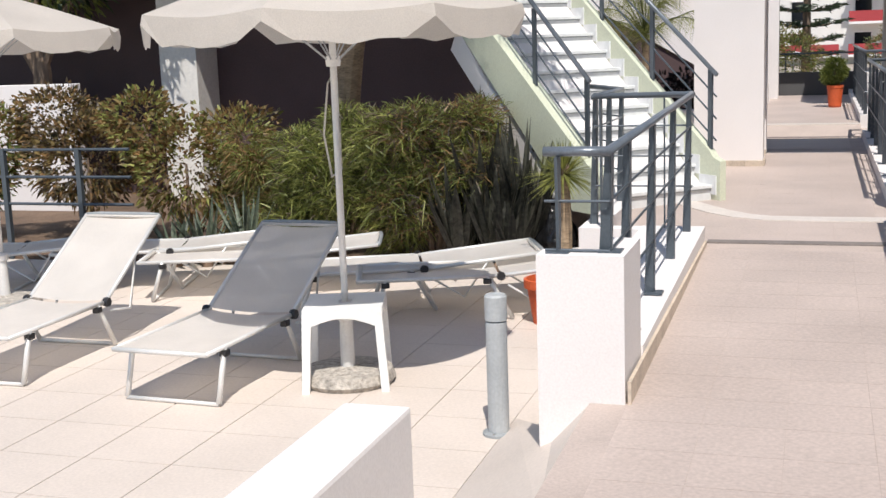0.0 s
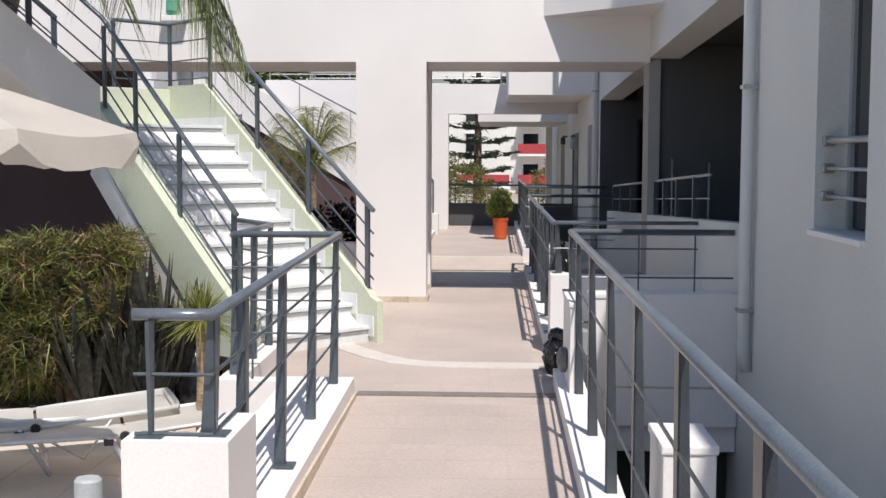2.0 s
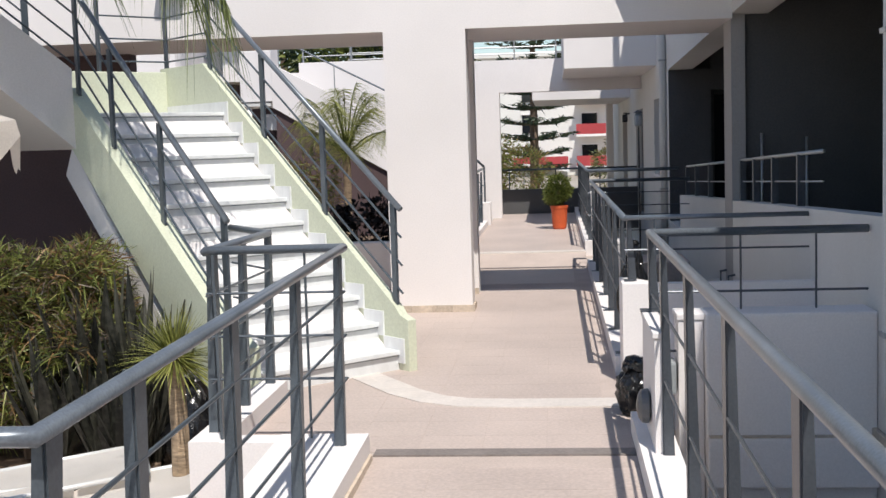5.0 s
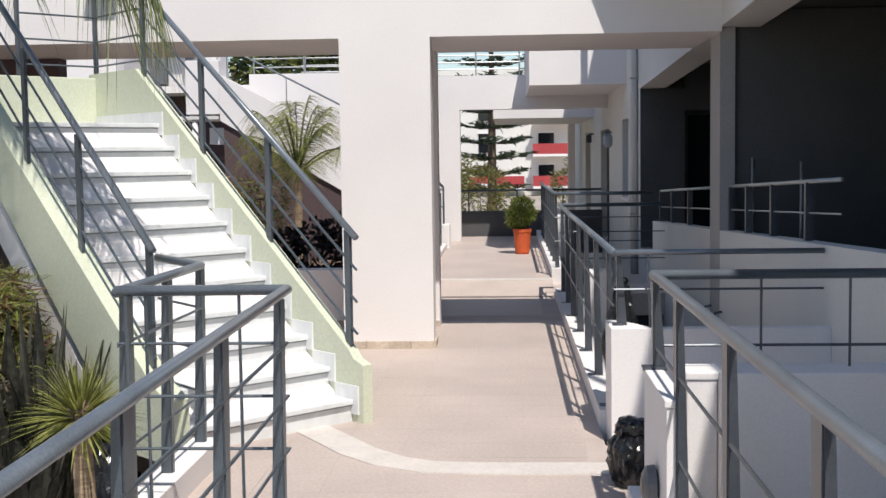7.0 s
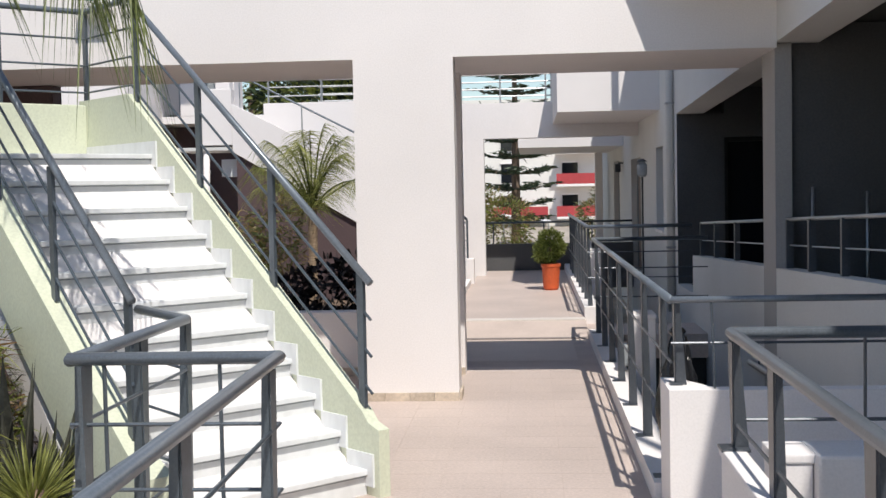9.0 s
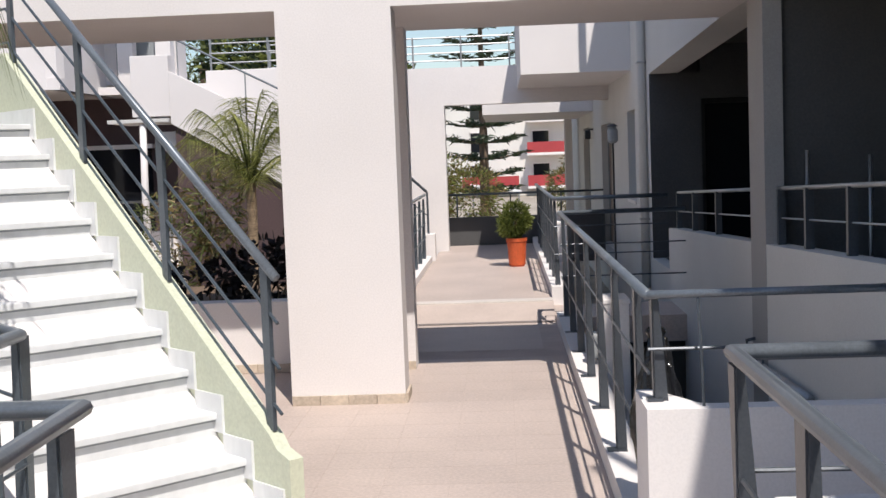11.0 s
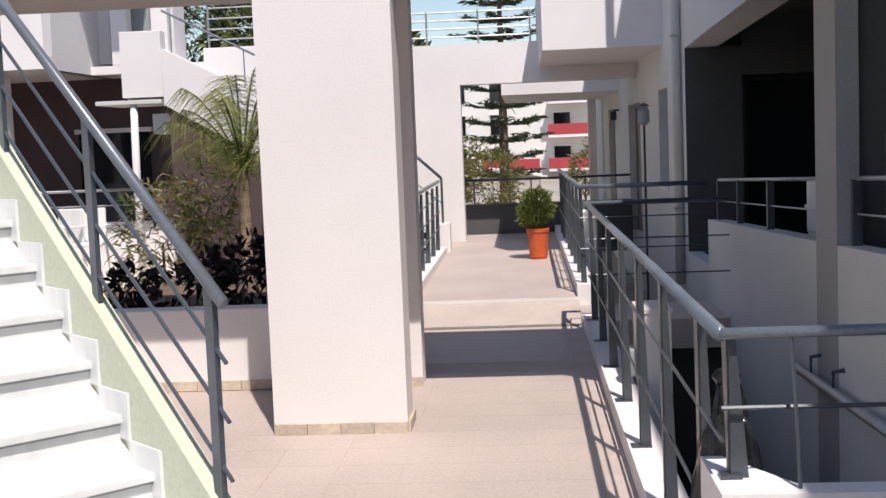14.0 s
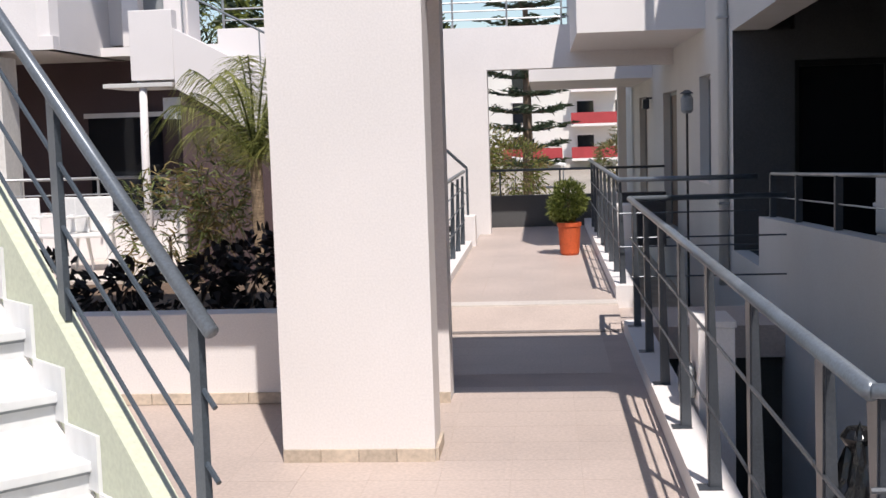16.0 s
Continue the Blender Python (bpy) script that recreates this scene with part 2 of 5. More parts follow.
def blades(rng, roots, dirs, length, width, droop=0.3, seg=2):
    """Tapered leaf blades that start at roots and point along dirs."""
    vs, fs = [], []
    for p, d in zip(roots, dirs):
        d = Vector(d).normalized()
        L = length * rng.uniform(0.65, 1.25)
        side = d.cross(Vector((rng.uniform(-1, 1), rng.uniform(-1, 1), rng.uniform(-0.6, 1)))).normalized() * width * 0.5 * rng.uniform(0.7, 1.3)
        base = len(vs)
        p = Vector(p)
        for i in range(seg + 1):
            f = i / seg
            c = p + d * L * f + Vector((0, 0, -droop * L * f * f))
            w = side * (1 - f) ** 0.6 if i < seg else None
            if w is None:
                vs.append(c)
            else:
                vs += [c - w, c + w]
        for i in range(seg - 1):
            a = base + 2 * i
            fs.append((a, a + 1, a + 3, a + 2))
        a = base + 2 * (seg - 1)
        fs.append((a, a + 1, a + 2))
    return [tuple(v) for v in vs], fs


def child_mesh(name, vf, mat, parent, label=""):
    ob = mesh_from(name, vf[0], vf[1], mat)
    ob.parent = parent
    ob.matrix_parent_inverse = INV.get(parent.name, Matrix())
    if label:
        ob["label"] = label
    return ob


def cloud(rng, n, lobes):
    """Points near the surface of several uneven lobes (cx, cy, cz, rx, ry, rz), with the way outward."""
    roots, dirs = [], []
    w = [l[3] * l[4] + l[4] * l[5] for l in lobes]
    for _ in range(n):
        l = rng.choices(lobes, w)[0]
        v = Vector((rng.gauss(0, 1), rng.gauss(0, 1), rng.gauss(0, 1))).normalized()
        r = rng.uniform(0.45, 1.0) ** 0.5
        k = 0.85 + 0.3 * noise.noise(v * 2.3 + Vector(l[:3]))
        roots.append((l[0] + v.x * l[3] * r * k, l[1] + v.y * l[4] * r * k, l[2] + v.z * l[5] * r * k))
        dirs.append(v + Vector((rng.uniform(-0.5, 0.5), rng.uniform(-0.5, 0.5), rng.uniform(-0.2, 0.7))))
    return roots, dirs


# ---- floors and ground ----
TZ = -0.53          # terrace level
PZ = -2.5          # sunken court level


def walk_z(y):
    """The level of the walkway: a gentle ramp up, a flat, and a short rise."""
    return -0.10 * min(1, max(0, (-5.0 - y) / 5.0)) + 0.13 * min(1, max(0, (y - 3.7) / 0.5))


bm = bmesh.new()
xs, ys = [-2500, -40, -7, 1.32, 4.6, 40, 2500], [-2500, -60, -22, 7, 30, 2500]
grid = {}
for i, x in enumerate(xs):
    for j, y in enumerate(ys):
        grid[i, j] = bm.verts.new((x, y, TZ - 0.12))
for i in range(len(xs) - 1):
    for j in range(len(ys) - 1):
        if (i, j) != (3, 2):
            bm.faces.new((grid[i, j], grid[i + 1, j], grid[i + 1, j + 1], grid[i, j + 1]))
low = [bm.verts.new((x, y, PZ)) for x, y in ((1.32, -22), (4.6, -22), (4.6, 7), (1.32, 7))]
top = [grid[3, 2], grid[4, 2], grid[4, 3], grid[3, 3]]
bm.faces.new(low)
for i in range(4):
    bm.faces.new((top[i], top[(i + 1) % 4], low[(i + 1) % 4], low[i]))
solid("ground", bm, M_GROUND, "pale dry ground around the apartment blocks", "ground", "structure")

def sloped_floor(name, x0, ys, mat, label, x1=1.15):
    bm = bmesh.new()
    tops = [[bm.verts.new((x, y, walk_z(y))) for x in (x0, x1)] for y in ys]
    lows = [[bm.verts.new((x, y, -0.9)) for x in (x0, x1)] for y in ys]
    for k in range(len(ys) - 1):
        bm.faces.new((tops[k][0], tops[k][1], tops[k + 1][1], tops[k + 1][0]))
        bm.faces.new((lows[k][1], lows[k][0], lows[k + 1][0], lows[k + 1][1]))
        for i in (0, 1):
            bm.faces.new((tops[k][i], tops[k + 1][i], lows[k + 1][i], lows[k][i]))
    for k in (0, -1):
        bm.faces.new((tops[k][0], lows[k][0], lows[k][1], tops[k][1]))
    bmesh.ops.recalc_face_normals(bm, faces=bm.faces)
    return solid(name, bm, mat, label, "floor", "structure")


walkways = [sloped_floor("floor_entry", -0.3, [-16, -12, -9.86], M_TERRACE, "cream tiled floor before the walkway")]
walkways.append(sloped_floor("floor_walkway_1", -0.34, [-9.858, -8.7, -5.0], M_GROUT, "beige pink tiled walkway in full sun"))
walkways.append(sloped_floor("floor_walkway_2", -0.95, [-4.998, 0, 2.0], M_GROUT, "beige pink tiled walkway before the stair"))
walkways.append(sloped_floor("floor_walkway_3", -0.36, [2.002, 3.7, 4.2, 12.2], M_GROUT, "beige pink tiled walkway beyond the portal"))

# ground slab under the stair foot and behind the column
solid("floor_stair_foot", prism([(-0.952, -3.5), (-0.952, 1.3), (-3.4, 1.3), (-3.4, -0.95), (-1.2, -3.15), (-1.2, -3.5)], lambda p, q, d: (p, q, d), -0.9, -0.004), M_FLOOR, "beige tiled floor at the stair foot", "floor", "structure")

# pale threshold band that bends round the stair foot, and the dark joint
def ribbon(pts, w, z0, z1):
    b = bmesh.new()
    L, R = [], []
    for i, p in enumerate(pts):
        a, c = Vector(pts[max(0, i - 1)]), Vector(pts[min(len(pts) - 1, i + 1)])
        d = (c - a).normalized()
        s = Vector((-d.y, d.x)) * w / 2
        L.append(Vector(p) + s), R.append(Vector(p) - s)
    def row(P, z):
        return [b.verts.new((v.x, v.y, z)) for v in P]
    a, c, e, f = row(L, z1), row(R, z1), row(L, z0), row(R, z0)
    for i in range(len(pts) - 1):
        for u, v in ((a, c), (c, f), (f, e), (e, a)):
            b.faces.new((u[i], v[i], v[i + 1], u[i + 1]))
    for i in (0, -1):
        b.faces.new((a[i], c[i], f[i], e[i]))
    bmesh.ops.recalc_face_normals(b, faces=b.faces)
    return b


solid("threshold_band", ribbon([(-0.72, -2.68), (-0.45, -3.1), (-0.2, -3.5), (0.0, -3.72), (0.2, -3.83), (0.5, -3.86), (1.14, -3.86)], 0.22, -0.02, 0.009),
      M_BAND, "pale stone threshold band in the walkway", "threshold", "structure")
solid("threshold_joint", ribbon([(-0.165, -4.97), (1.148, -4.97)], 0.12, -0.03, 0.009), M_JOINT, "dark metal joint strip across the walkway", "threshold", "structure")
solid("threshold_far", ribbon([(-0.33, 4.3), (1.15, 4.3)], 0.22, 0.1, 0.140), M_BAND, "pale stone threshold across the far walkway", "threshold", "structure")
solid("threshold_far_joint", ribbon([(-0.33, 3.64), (1.148, 3.64)], 0.09, -0.02, 0.009), M_JOINT, "dark metal joint strip across the walkway", "threshold", "structure")

# terrace slab with the short ramp that joins it to the walkway
bm = bmesh.new()
box(bm, -9.5, -0.95, -12, -3.6, TZ - 0.15, TZ - 0.008)
solid("floor_terrace", bm, M_TERGROUT, "cream grout bed of the sun terrace", "floor", "structure")
bm = bmesh.new()
v = [bm.verts.new(p) for p in ((-0.95, -12, TZ), (-0.3, -12, -0.1), (-0.3, -9.86, -0.1), (-0.342, -8.66, -0.08), (-0.56, -8.4, -0.30), (-0.95, -7.6, TZ))]
bm.faces.new((v[0], v[1], v[2])), bm.faces.new((v[0], v[2], v[5])), bm.faces.new((v[2], v[3], v[4])), bm.faces.new((v[2], v[4], v[5]))
w = [bm.verts.new((p.co.x, p.co.y, TZ - 0.15)) for p in v]
for i in range(6):
    bm.faces.new((v[(i + 1) % 6], v[i], w[i], w[(i + 1) % 6]))
solid("floor_ramp", bm, M_TERRACE, "cream tiled ramp between terrace and walkway", "floor", "structure")
solid("floor_terrace_side", bx(-0.95, -0.24, -8.0, -5.1, TZ - 0.15, TZ), M_TERRACE, "cream terrace floor beside the walkway wall", "floor", "structure")
solid("garden_bed", bx(-14, -1.0, -3.595, 8.9, TZ - 0.2, TZ + 0.03), M_SOIL, "dry brown soil of the planted bed", "ground", "structure")

# ---- walls: portal with column ----
PH = 3.4
bm = bmesh.new()
box(bm, -0.752, 0.0, 0.0, 0.32, 0.0, 2.58)
box(bm, -0.60, -0.02, 1.25, 1.49, 0.0, 2.58)
box(bm, -14.0, 2.37, 0.0, 1.5, 2.58, PH)
portal = solid("wall_portal", bm, M_PLASTER, "white plastered portal columns under a bridge slab", "wall", "structure")

solid("wall_undercroft", bx(-14.0, -3.6, 1.3, 1.5, TZ, 2.578), M_MAROON, "maroon painted wall under the bridge slab", "wall", "structure")
solid("wall_undercroft_pier", bx(-7.9, -7.35, 0.7, 1.295, TZ, 2.578, 0.01), M_CREAMWALL, "beige plastered pier under the bridge slab", "wall", "structure")

# planter behind the column
bm = bmesh.new()
box(bm, -3.4, -0.605, 1.3, 1.49, -0.6, 0.55, 0.008)
solid("wall_planter", bm, M_PLASTER, "white plastered planter wall", "wall", "structure")
solid("planter_soil", bx(-3.4, -0.61, 1.49, 3.9, 0.1, 0.42), M_SOIL, "dark soil in the raised planter", "ground", "structure")
solid("wall_planter_side", bx(-0.52, -0.36, 1.465, 9.2, -0.6, 0.22, 0.006), M_PLASTER, "low white plastered kerb wall beside the far walkway", "wall", "structure")

# slanted overhang between the beam and the facade
solid("ceiling_overhang", prism([(1.24, 0.0), (2.37, -1.13), (2.37, 0.0)], lambda p, q, d: (p, q, d), 3.06, 4.2), M_PLASTER,
      "white plastered slanted balcony overhang", "balcony", "structure")


# ---- walls: facade on the east side ----
FX = 2.37
T = 0.25
L0, L1, L2, L3, LP = -4.95, 0.07, 0.53, 5.95, 4.6     # loggia ends, pier and the end of the north parapet


def wall_x(b, y0, y1, z0, z1, x=FX, t=T):
    box(b, x, x + t, y0, y1, z0, z1)


def parapet_z(y):
    return 0.945 - 0.036 * (y - 0.5)


def lintel_z(y):
    return 2.61 - 0.027 * (y - 0.5)


def facade_strip(y0, y1, low, high, x0, x1):
    """A piece of the facade whose lower and upper edges follow the slight fall of the block."""
    return prism([(y0, low(y0)), (y1, low(y1)), (y1, high(y1)), (y0, high(y0))], lambda p, q, d: (d, p, q), x0, x1)


W0, W1 = -7.43, -6.58
bm = bmesh.new()
wall_x(bm, -22, W0, PZ, 4.82)
wall_x(bm, W1, L0, PZ, 5.25)
wall_x(bm, W0, W1, PZ, 1.21), wall_x(bm, W0, W1, 2.6, 4.82)
east = solid("wall_east", bm, M_FACADE, "light rendered apartment facade in shade", "wall", "structure")
solid("wall_loggia_parapet_south", facade_strip(L0, L1 + 0.002, lambda y: PZ, parapet_z, FX, FX + 0.14), M_FACADE, "light rendered loggia parapet", "wall", "structure")
solid("wall_loggia_parapet_north", facade_strip(L2 - 0.002, LP, lambda y: PZ, parapet_z, FX, FX + 0.14), M_FACADE, "light rendered loggia parapet", "wall", "structure")
solid("wall_loggia_base", bx(FX, FX + 0.14, LP + 0.001, L3, PZ, 0.37), M_FACADE, "light rendered base below the open loggia corner", "wall", "structure")
solid("wall_loggia_lintel", facade_strip(L0, L3, lintel_z, lambda y: 5.25, FX, FX + 0.33), M_FACADE, "light rendered wall over the loggias", "wall", "structure")
solid("column_loggia", facade_strip(L1, L2, lambda y: PZ, lambda y: lintel_z(y) - 0.002, FX - 0.002, FX + 0.12), M_COLUMN, "grey painted pier between the loggias", "column", "structure")
# far part with a slit window and narrow doors
bm = bmesh.new()
holes = [(7.45, 8.35, 0.93, 2.13), (10.7, 12.5, 0.1, 2.06), (15.3, 16.9, 0.1, 2.1)]
y = L3
for a, b, c, d in holes:
    wall_x(bm, y, a, PZ, 5.25), wall_x(bm, a, b, PZ, c), wall_x(bm, a, b, d, 5.25)
    y = b
wall_x(bm, y, 22, PZ, 5.25)
solid("wall_east_far", bm, M_FACADE, "light rendered facade with narrow doors", "wall", "structure")
for k, (a, b, c, d) in enumerate(holes):
    if k == 0:
        dr = thing("window_2", "tall narrow window set deep in the facade", "window", kind="structure", at=(FX, a, c))
        part("pane", bx(FX + 0.16, FX + 0.17, a + 0.04, b - 0.04, c + 0.04, d - 0.04), M_GLASS, dr)
        part("window_sill", bx(FX - 0.02, FX + 0.2, a + 0.001, b - 0.001, c + 0.001, c + 0.04, 0.004), M_PLASTER, dr)
    else:
        dr = thing(f"door_{k}", "brown door set deep in the facade", "door", "facade doors", "structure", at=(FX, a, c))
        part("door_leaf", bx(FX + 0.12, FX + 0.17, a + 0.04, b - 0.04, c, d - 0.04, 0.004), M_DOOR, dr)
    nm = "window_frame" if k == 0 else "door_frame"
    part(nm, bx(FX + 0.10, FX + 0.2, a, a + 0.04, c, d), M_GREY, dr)
    part(nm, bx(FX + 0.10, FX + 0.2, b - 0.04, b, c, d), M_GREY, dr)
    part(nm, bx(FX + 0.10, FX + 0.2, a + 0.04, b - 0.04, d - 0.04, d), M_GREY, dr)

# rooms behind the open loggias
# back and side wall, floor and ceiling hold the deep shade in their colour
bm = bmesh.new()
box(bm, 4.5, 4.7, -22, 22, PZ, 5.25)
solid("wall_loggia_back", bm, M_SHADEWALL, "loggia back wall with shade in its colour", "wall", "structure")
solid("wall_loggia_south", bx(FX + T, 4.5, -5.25, L0, PZ, 5.25), M_SHADEWALL, "loggia side wall with shade in its colour", "wall", "structure")
solid("wall_loggia_partition", bx(FX + 0.121, 4.5, 0.12, 0.48, PZ, 2.76), M_ANTHRA, "dark grey partition between the loggias", "wall", "structure")
bm = bmesh.new()
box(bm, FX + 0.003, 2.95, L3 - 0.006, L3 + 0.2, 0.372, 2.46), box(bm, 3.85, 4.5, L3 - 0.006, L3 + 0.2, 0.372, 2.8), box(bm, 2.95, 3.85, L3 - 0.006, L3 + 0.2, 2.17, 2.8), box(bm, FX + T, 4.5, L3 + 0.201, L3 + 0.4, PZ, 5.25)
solid("wall_loggia_north", bm, M_ANTHRA, "dark grey end wall of the loggia", "wall", "structure")
solid("wall_block_south", bx(FX + T, 4.5, -22, -21.7, PZ, 4.82), M_SHADEWALL, "dark coloured end wall of the block", "wall", "structure")
solid("floor_loggia", bx(FX + 0.142, 4.5, L0, L3 - 0.007, 0.2, 0.365), M_SHADEWALL, "loggia floor with shade in its colour", "floor", "structure")
solid("ceiling_loggia", bx(FX + 0.332, 4.5, L0, L3 - 0.007, 2.77, 2.9), M_SHADEWALL, "loggia ceiling with shade in its colour", "ceiling", "structure")
solid("roof_east_south", bx(FX + 0.002, 4.72, -22, -6.582, 4.82, 4.94), M_FACADE, "flat roof slab of the apartment block", "roof", "structure")
solid("roof_east", bx(FX - 0.02, 4.72, -6.58, 22, 5.25, 5.4), M_FACADE, "flat roof slab of the apartment block", "roof", "structure")
solid("trim_ledge", bx(FX - 0.03, FX - 0.001, -12, -4.6, 0.02, 0.07, 0.006), M_SKIRT, "thin brown ledge along the facade", "trim", "structure")


# ---- railings ----
def plate_post(x, y, z0, z1, along, wide=0.075, narrow=0.04, thick=0.014):
    """A flat steel post, wider at the top, set across the rail. along: the way the rail runs."""
    d = Vector((along[0], along[1], 0)).normalized()
    s = Vector((-d.y, d.x, 0))
    c = Vector((x, y, 0))
    return prism([(-narrow / 2, z0), (narrow / 2, z0), (wide / 2, z1), (-wide / 2, z1)],
                 lambda p, q, k: c + s * p + d * k + Vector((0, 0, q)), -thick / 2, thick / 2)


def vee_post(x, y, z0, z1, side):
    """A post of two plates that meet at one edge: one along the rail, wide at the top, one across it, wide at the foot."""
    bm = prism([(y, z0), (y + 0.025, z0), (y + 0.085, z1), (y, z1)], lambda p, q, k: Vector((x + k, p, q)), -0.005, 0.005)
    other = prism([(0.0, z0), (side * 0.05, z0), (side * 0.02, z1), (0.0, z1)], lambda p, q, k: Vector((x + p, y - 0.005 + k, q)), -0.005, 0.005)
    tmp = bpy.data.meshes.new("plate")
    other.to_mesh(tmp)
    other.free()
    bm.from_mesh(tmp)
    bpy.data.meshes.remove(tmp)
    return bm


def railing(label, line, posts, base, bars=3, r=0.022, group="walkway railings", foot=0.05, post_wide=0.075, twin=False):
    """A steel railing along a polyline of (x, y, z of the top); posts: (x, y, along, z of the foot); bars follow the line."""
    paint = M_RAILDARK if twin else M_RAIL
    ob = thing("railing", label, "railing", group, at=(line[0][0], line[0][1], base))
    part("handrail", tb(line, r, 10), M_RAIL_LIT, ob, smooth=True)
    h = line[0][2] - base
    for k in range(bars):
        f = 1 - (k + 1) / (bars + 1) * 0.92
        part("bar", tb([(p[0], p[1], p[2] - h * (1 - f)) for p in line], 0.007, 6), paint, ob)
    for x, y, al, z0, z1 in posts:
        shape = vee_post(x, y, z0, z1 - 0.01, 1 if twin else -1) if al == (0, 1) else plate_post(x, y, z0, z1 - 0.01, al, post_wide, 0.03)
        p = part("post", shape, paint, ob)
        part("foot_plate", bx(x - foot, x + foot, y - foot, y + foot, z0, z0 + 0.012, 0.003), paint, p)
    return ob


LX, LZ = -0.26, 0.13
# left rail along the walkway, turning at both ends
posts = [(LX, y, (0, 1), LZ - 0.04, 1.05) for y in (-8.05, -7.17, -6.22, -5.28)] + [(LX, -8.56, (0, 1), 0.57, 1.015)]
left = railing("blue grey steel railing beside the sloping walkway", [(-0.54, -8.6, 1.012), (LX, -8.6, 1.012), (LX, -5.14, 1.07), (-0.95, -5.14, 1.07)],
        posts + [(-0.9, -5.14, (1, 0), LZ - 0.04, 1.06), (-0.48, -8.6, (1, 0), 0.57, 1.0)], 0.08, 3)
for rod in ((-0.45, -5.14), (-0.83, -5.14)):
    part("rod", tb([(*rod, 0.12), (*rod, 1.065)], 0.007, 6), M_RAIL, left)
railing("short blue grey railing from walkway to stair", [(-0.96, -5.1, 1.06), (-0.96, -3.78, 1.05), (-1.27, -3.5, 1.07)],
        [(-0.96, -5.0, (0, 1), 0.1, 1.05), (-0.96, -4.4, (0, 1), 0.1, 1.05), (-0.96, -3.8, (0, 1), 0.1, 1.05)], 0.1, 3)
RX = 1.25
spots = [-15.6 + 1.02 * k for k in range(11)]
right = railing("long blue grey steel railing over the sunken court", [(RX, -16, 1.07), (RX, -8, 1.07), (RX + 0.01, -4.62, 1.065), (FX - 0.01, -4.62, 1.065)],
        [(RX, y, (0, 1), 0.02, 1.06) for y in spots] + [(RX + 0.0, -4.70, (0, 1), 0.665, 1.05)], 0.06, 2, twin=True)
for x in (1.72, 2.1):
    part("rod", tb([(x, -4.62, 0.66), (x, -4.62, 1.065)], 0.006, 6), M_RAILDARK, right)
spots = [-3.8 + 1.0 * k for k in range(8)]
railing("blue grey steel railing over the sunken court", [(1.21, -3.2, 1.05), (1.2, 3.4, 1.05), (FX - 0.01, 3.4, 1.05)],
        [(1.21, y, (0, 1), 0.1, 1.04) for y in spots[1:]], 0.08, 2, r=0.022, twin=True)
ret = railing("short dark railing return standing on the low wall", [(1.21, -3.2, 1.05), (FX - 0.01, -3.2, 1.05)],
              [(1.235, -3.17, (0, 1), 0.64, 1.04)], 0.60, 1, r=0.016, foot=0.03, post_wide=0.06, twin=True)
part("upright", tb([(1.40, -3.29, 0.64), (1.40, -3.25, 0.85), (1.40, -3.2, 1.04)], 0.006, 6), M_RAILDARK, ret)
spots = [4.65 + 0.85 * k for k in range(8)]
railing("blue grey steel railing along the far walkway", [(FX - 0.01, 4.6, 1.14), (1.2, 4.6, 1.14), (1.2, 11.0, 1.14)],
        [(1.2, y, (0, 1), 0.2, 1.13) for y in spots], 0.2, 2, twin=True)
# far left railing, seen beyond the column
spots = [1.5 + 0.8 * k for k in range(10)]
railing("blue grey steel railing beside the planter", [(-0.42, 1.45, 1.06), (-0.42, 8.9, 1.1)], [(-0.42, y, (0, 1), 0.2, 1.06) for y in spots], 0.2, 3)
# loggia rails
def loggia_rail(label, y0, y1, posts):
    """A thin rail above a parapet that follows its slight fall."""
    def at(y, up):
        return (FX + 0.08, y, parapet_z(y) + up)
    ob = thing("railing", label, "railing", "loggia rails", at=at(y0, 0))
    part("handrail", tb([at(y0, 0.36), at(y1, 0.36)], 0.014, 8), M_STEEL, ob, smooth=True)
    part("bar", tb([at(y0, 0.17), at(y1, 0.17)], 0.006, 6), M_STEEL, ob)
    for y in posts:
        part("post", bx(FX + 0.055, FX + 0.105, y - 0.02, y + 0.02, parapet_z(y) - 0.002, parapet_z(y) + 0.355), M_RAILDARK, ob)
    return ob


loggia_rail("thin steel loggia rail ending in the open", 0.06, -3.2, (-0.02, -0.7, -1.55, -2.5))
loggia_rail("thin steel loggia rail above the parapet", L2 + 0.01, 4.45, (0.65, 2.2, 3.4, 4.4))
for x, y, z1 in ((2.62, 0.0, 1.56), (3.0, -0.05, 1.52)):
    pole = thing("pole", "thin upright steel pole inside the loggia", "pole", "loggia poles", at=(x, y, 0.365))
    part("tube", tb([(x, y, 0.36), (x, y, z1)], 0.013, 8), M_STEEL, pole, smooth=True)
    part("foot_plate", bx(x - 0.04, x + 0.04, y - 0.04, y + 0.04, 0.364, 0.376, 0.003), M_STEEL, pole)


# ---- kerbs and piers along the walkway ----
def kerb(name, x0, x1, ys, up, label):
    bm = bmesh.new()
    for y0, y1 in zip(ys, ys[1:]):
        vs = [bm.verts.new(p) for p in ((x0, y0, walk_z(y0) + up), (x1, y0, walk_z(y0) + up), (x1, y1, walk_z(y1) + up), (x0, y1, walk_z(y1) + up))]
        wl = [bm.verts.new((v.co.x, v.co.y, -0.6)) for v in vs]
        bm.faces.new(vs)
        for i in range(4):
            bm.faces.new((vs[(i + 1) % 4], vs[i], wl[i], wl[(i + 1) % 4]))
    return solid(name, bm, M_PLASTER, label, "kerb", "structure")


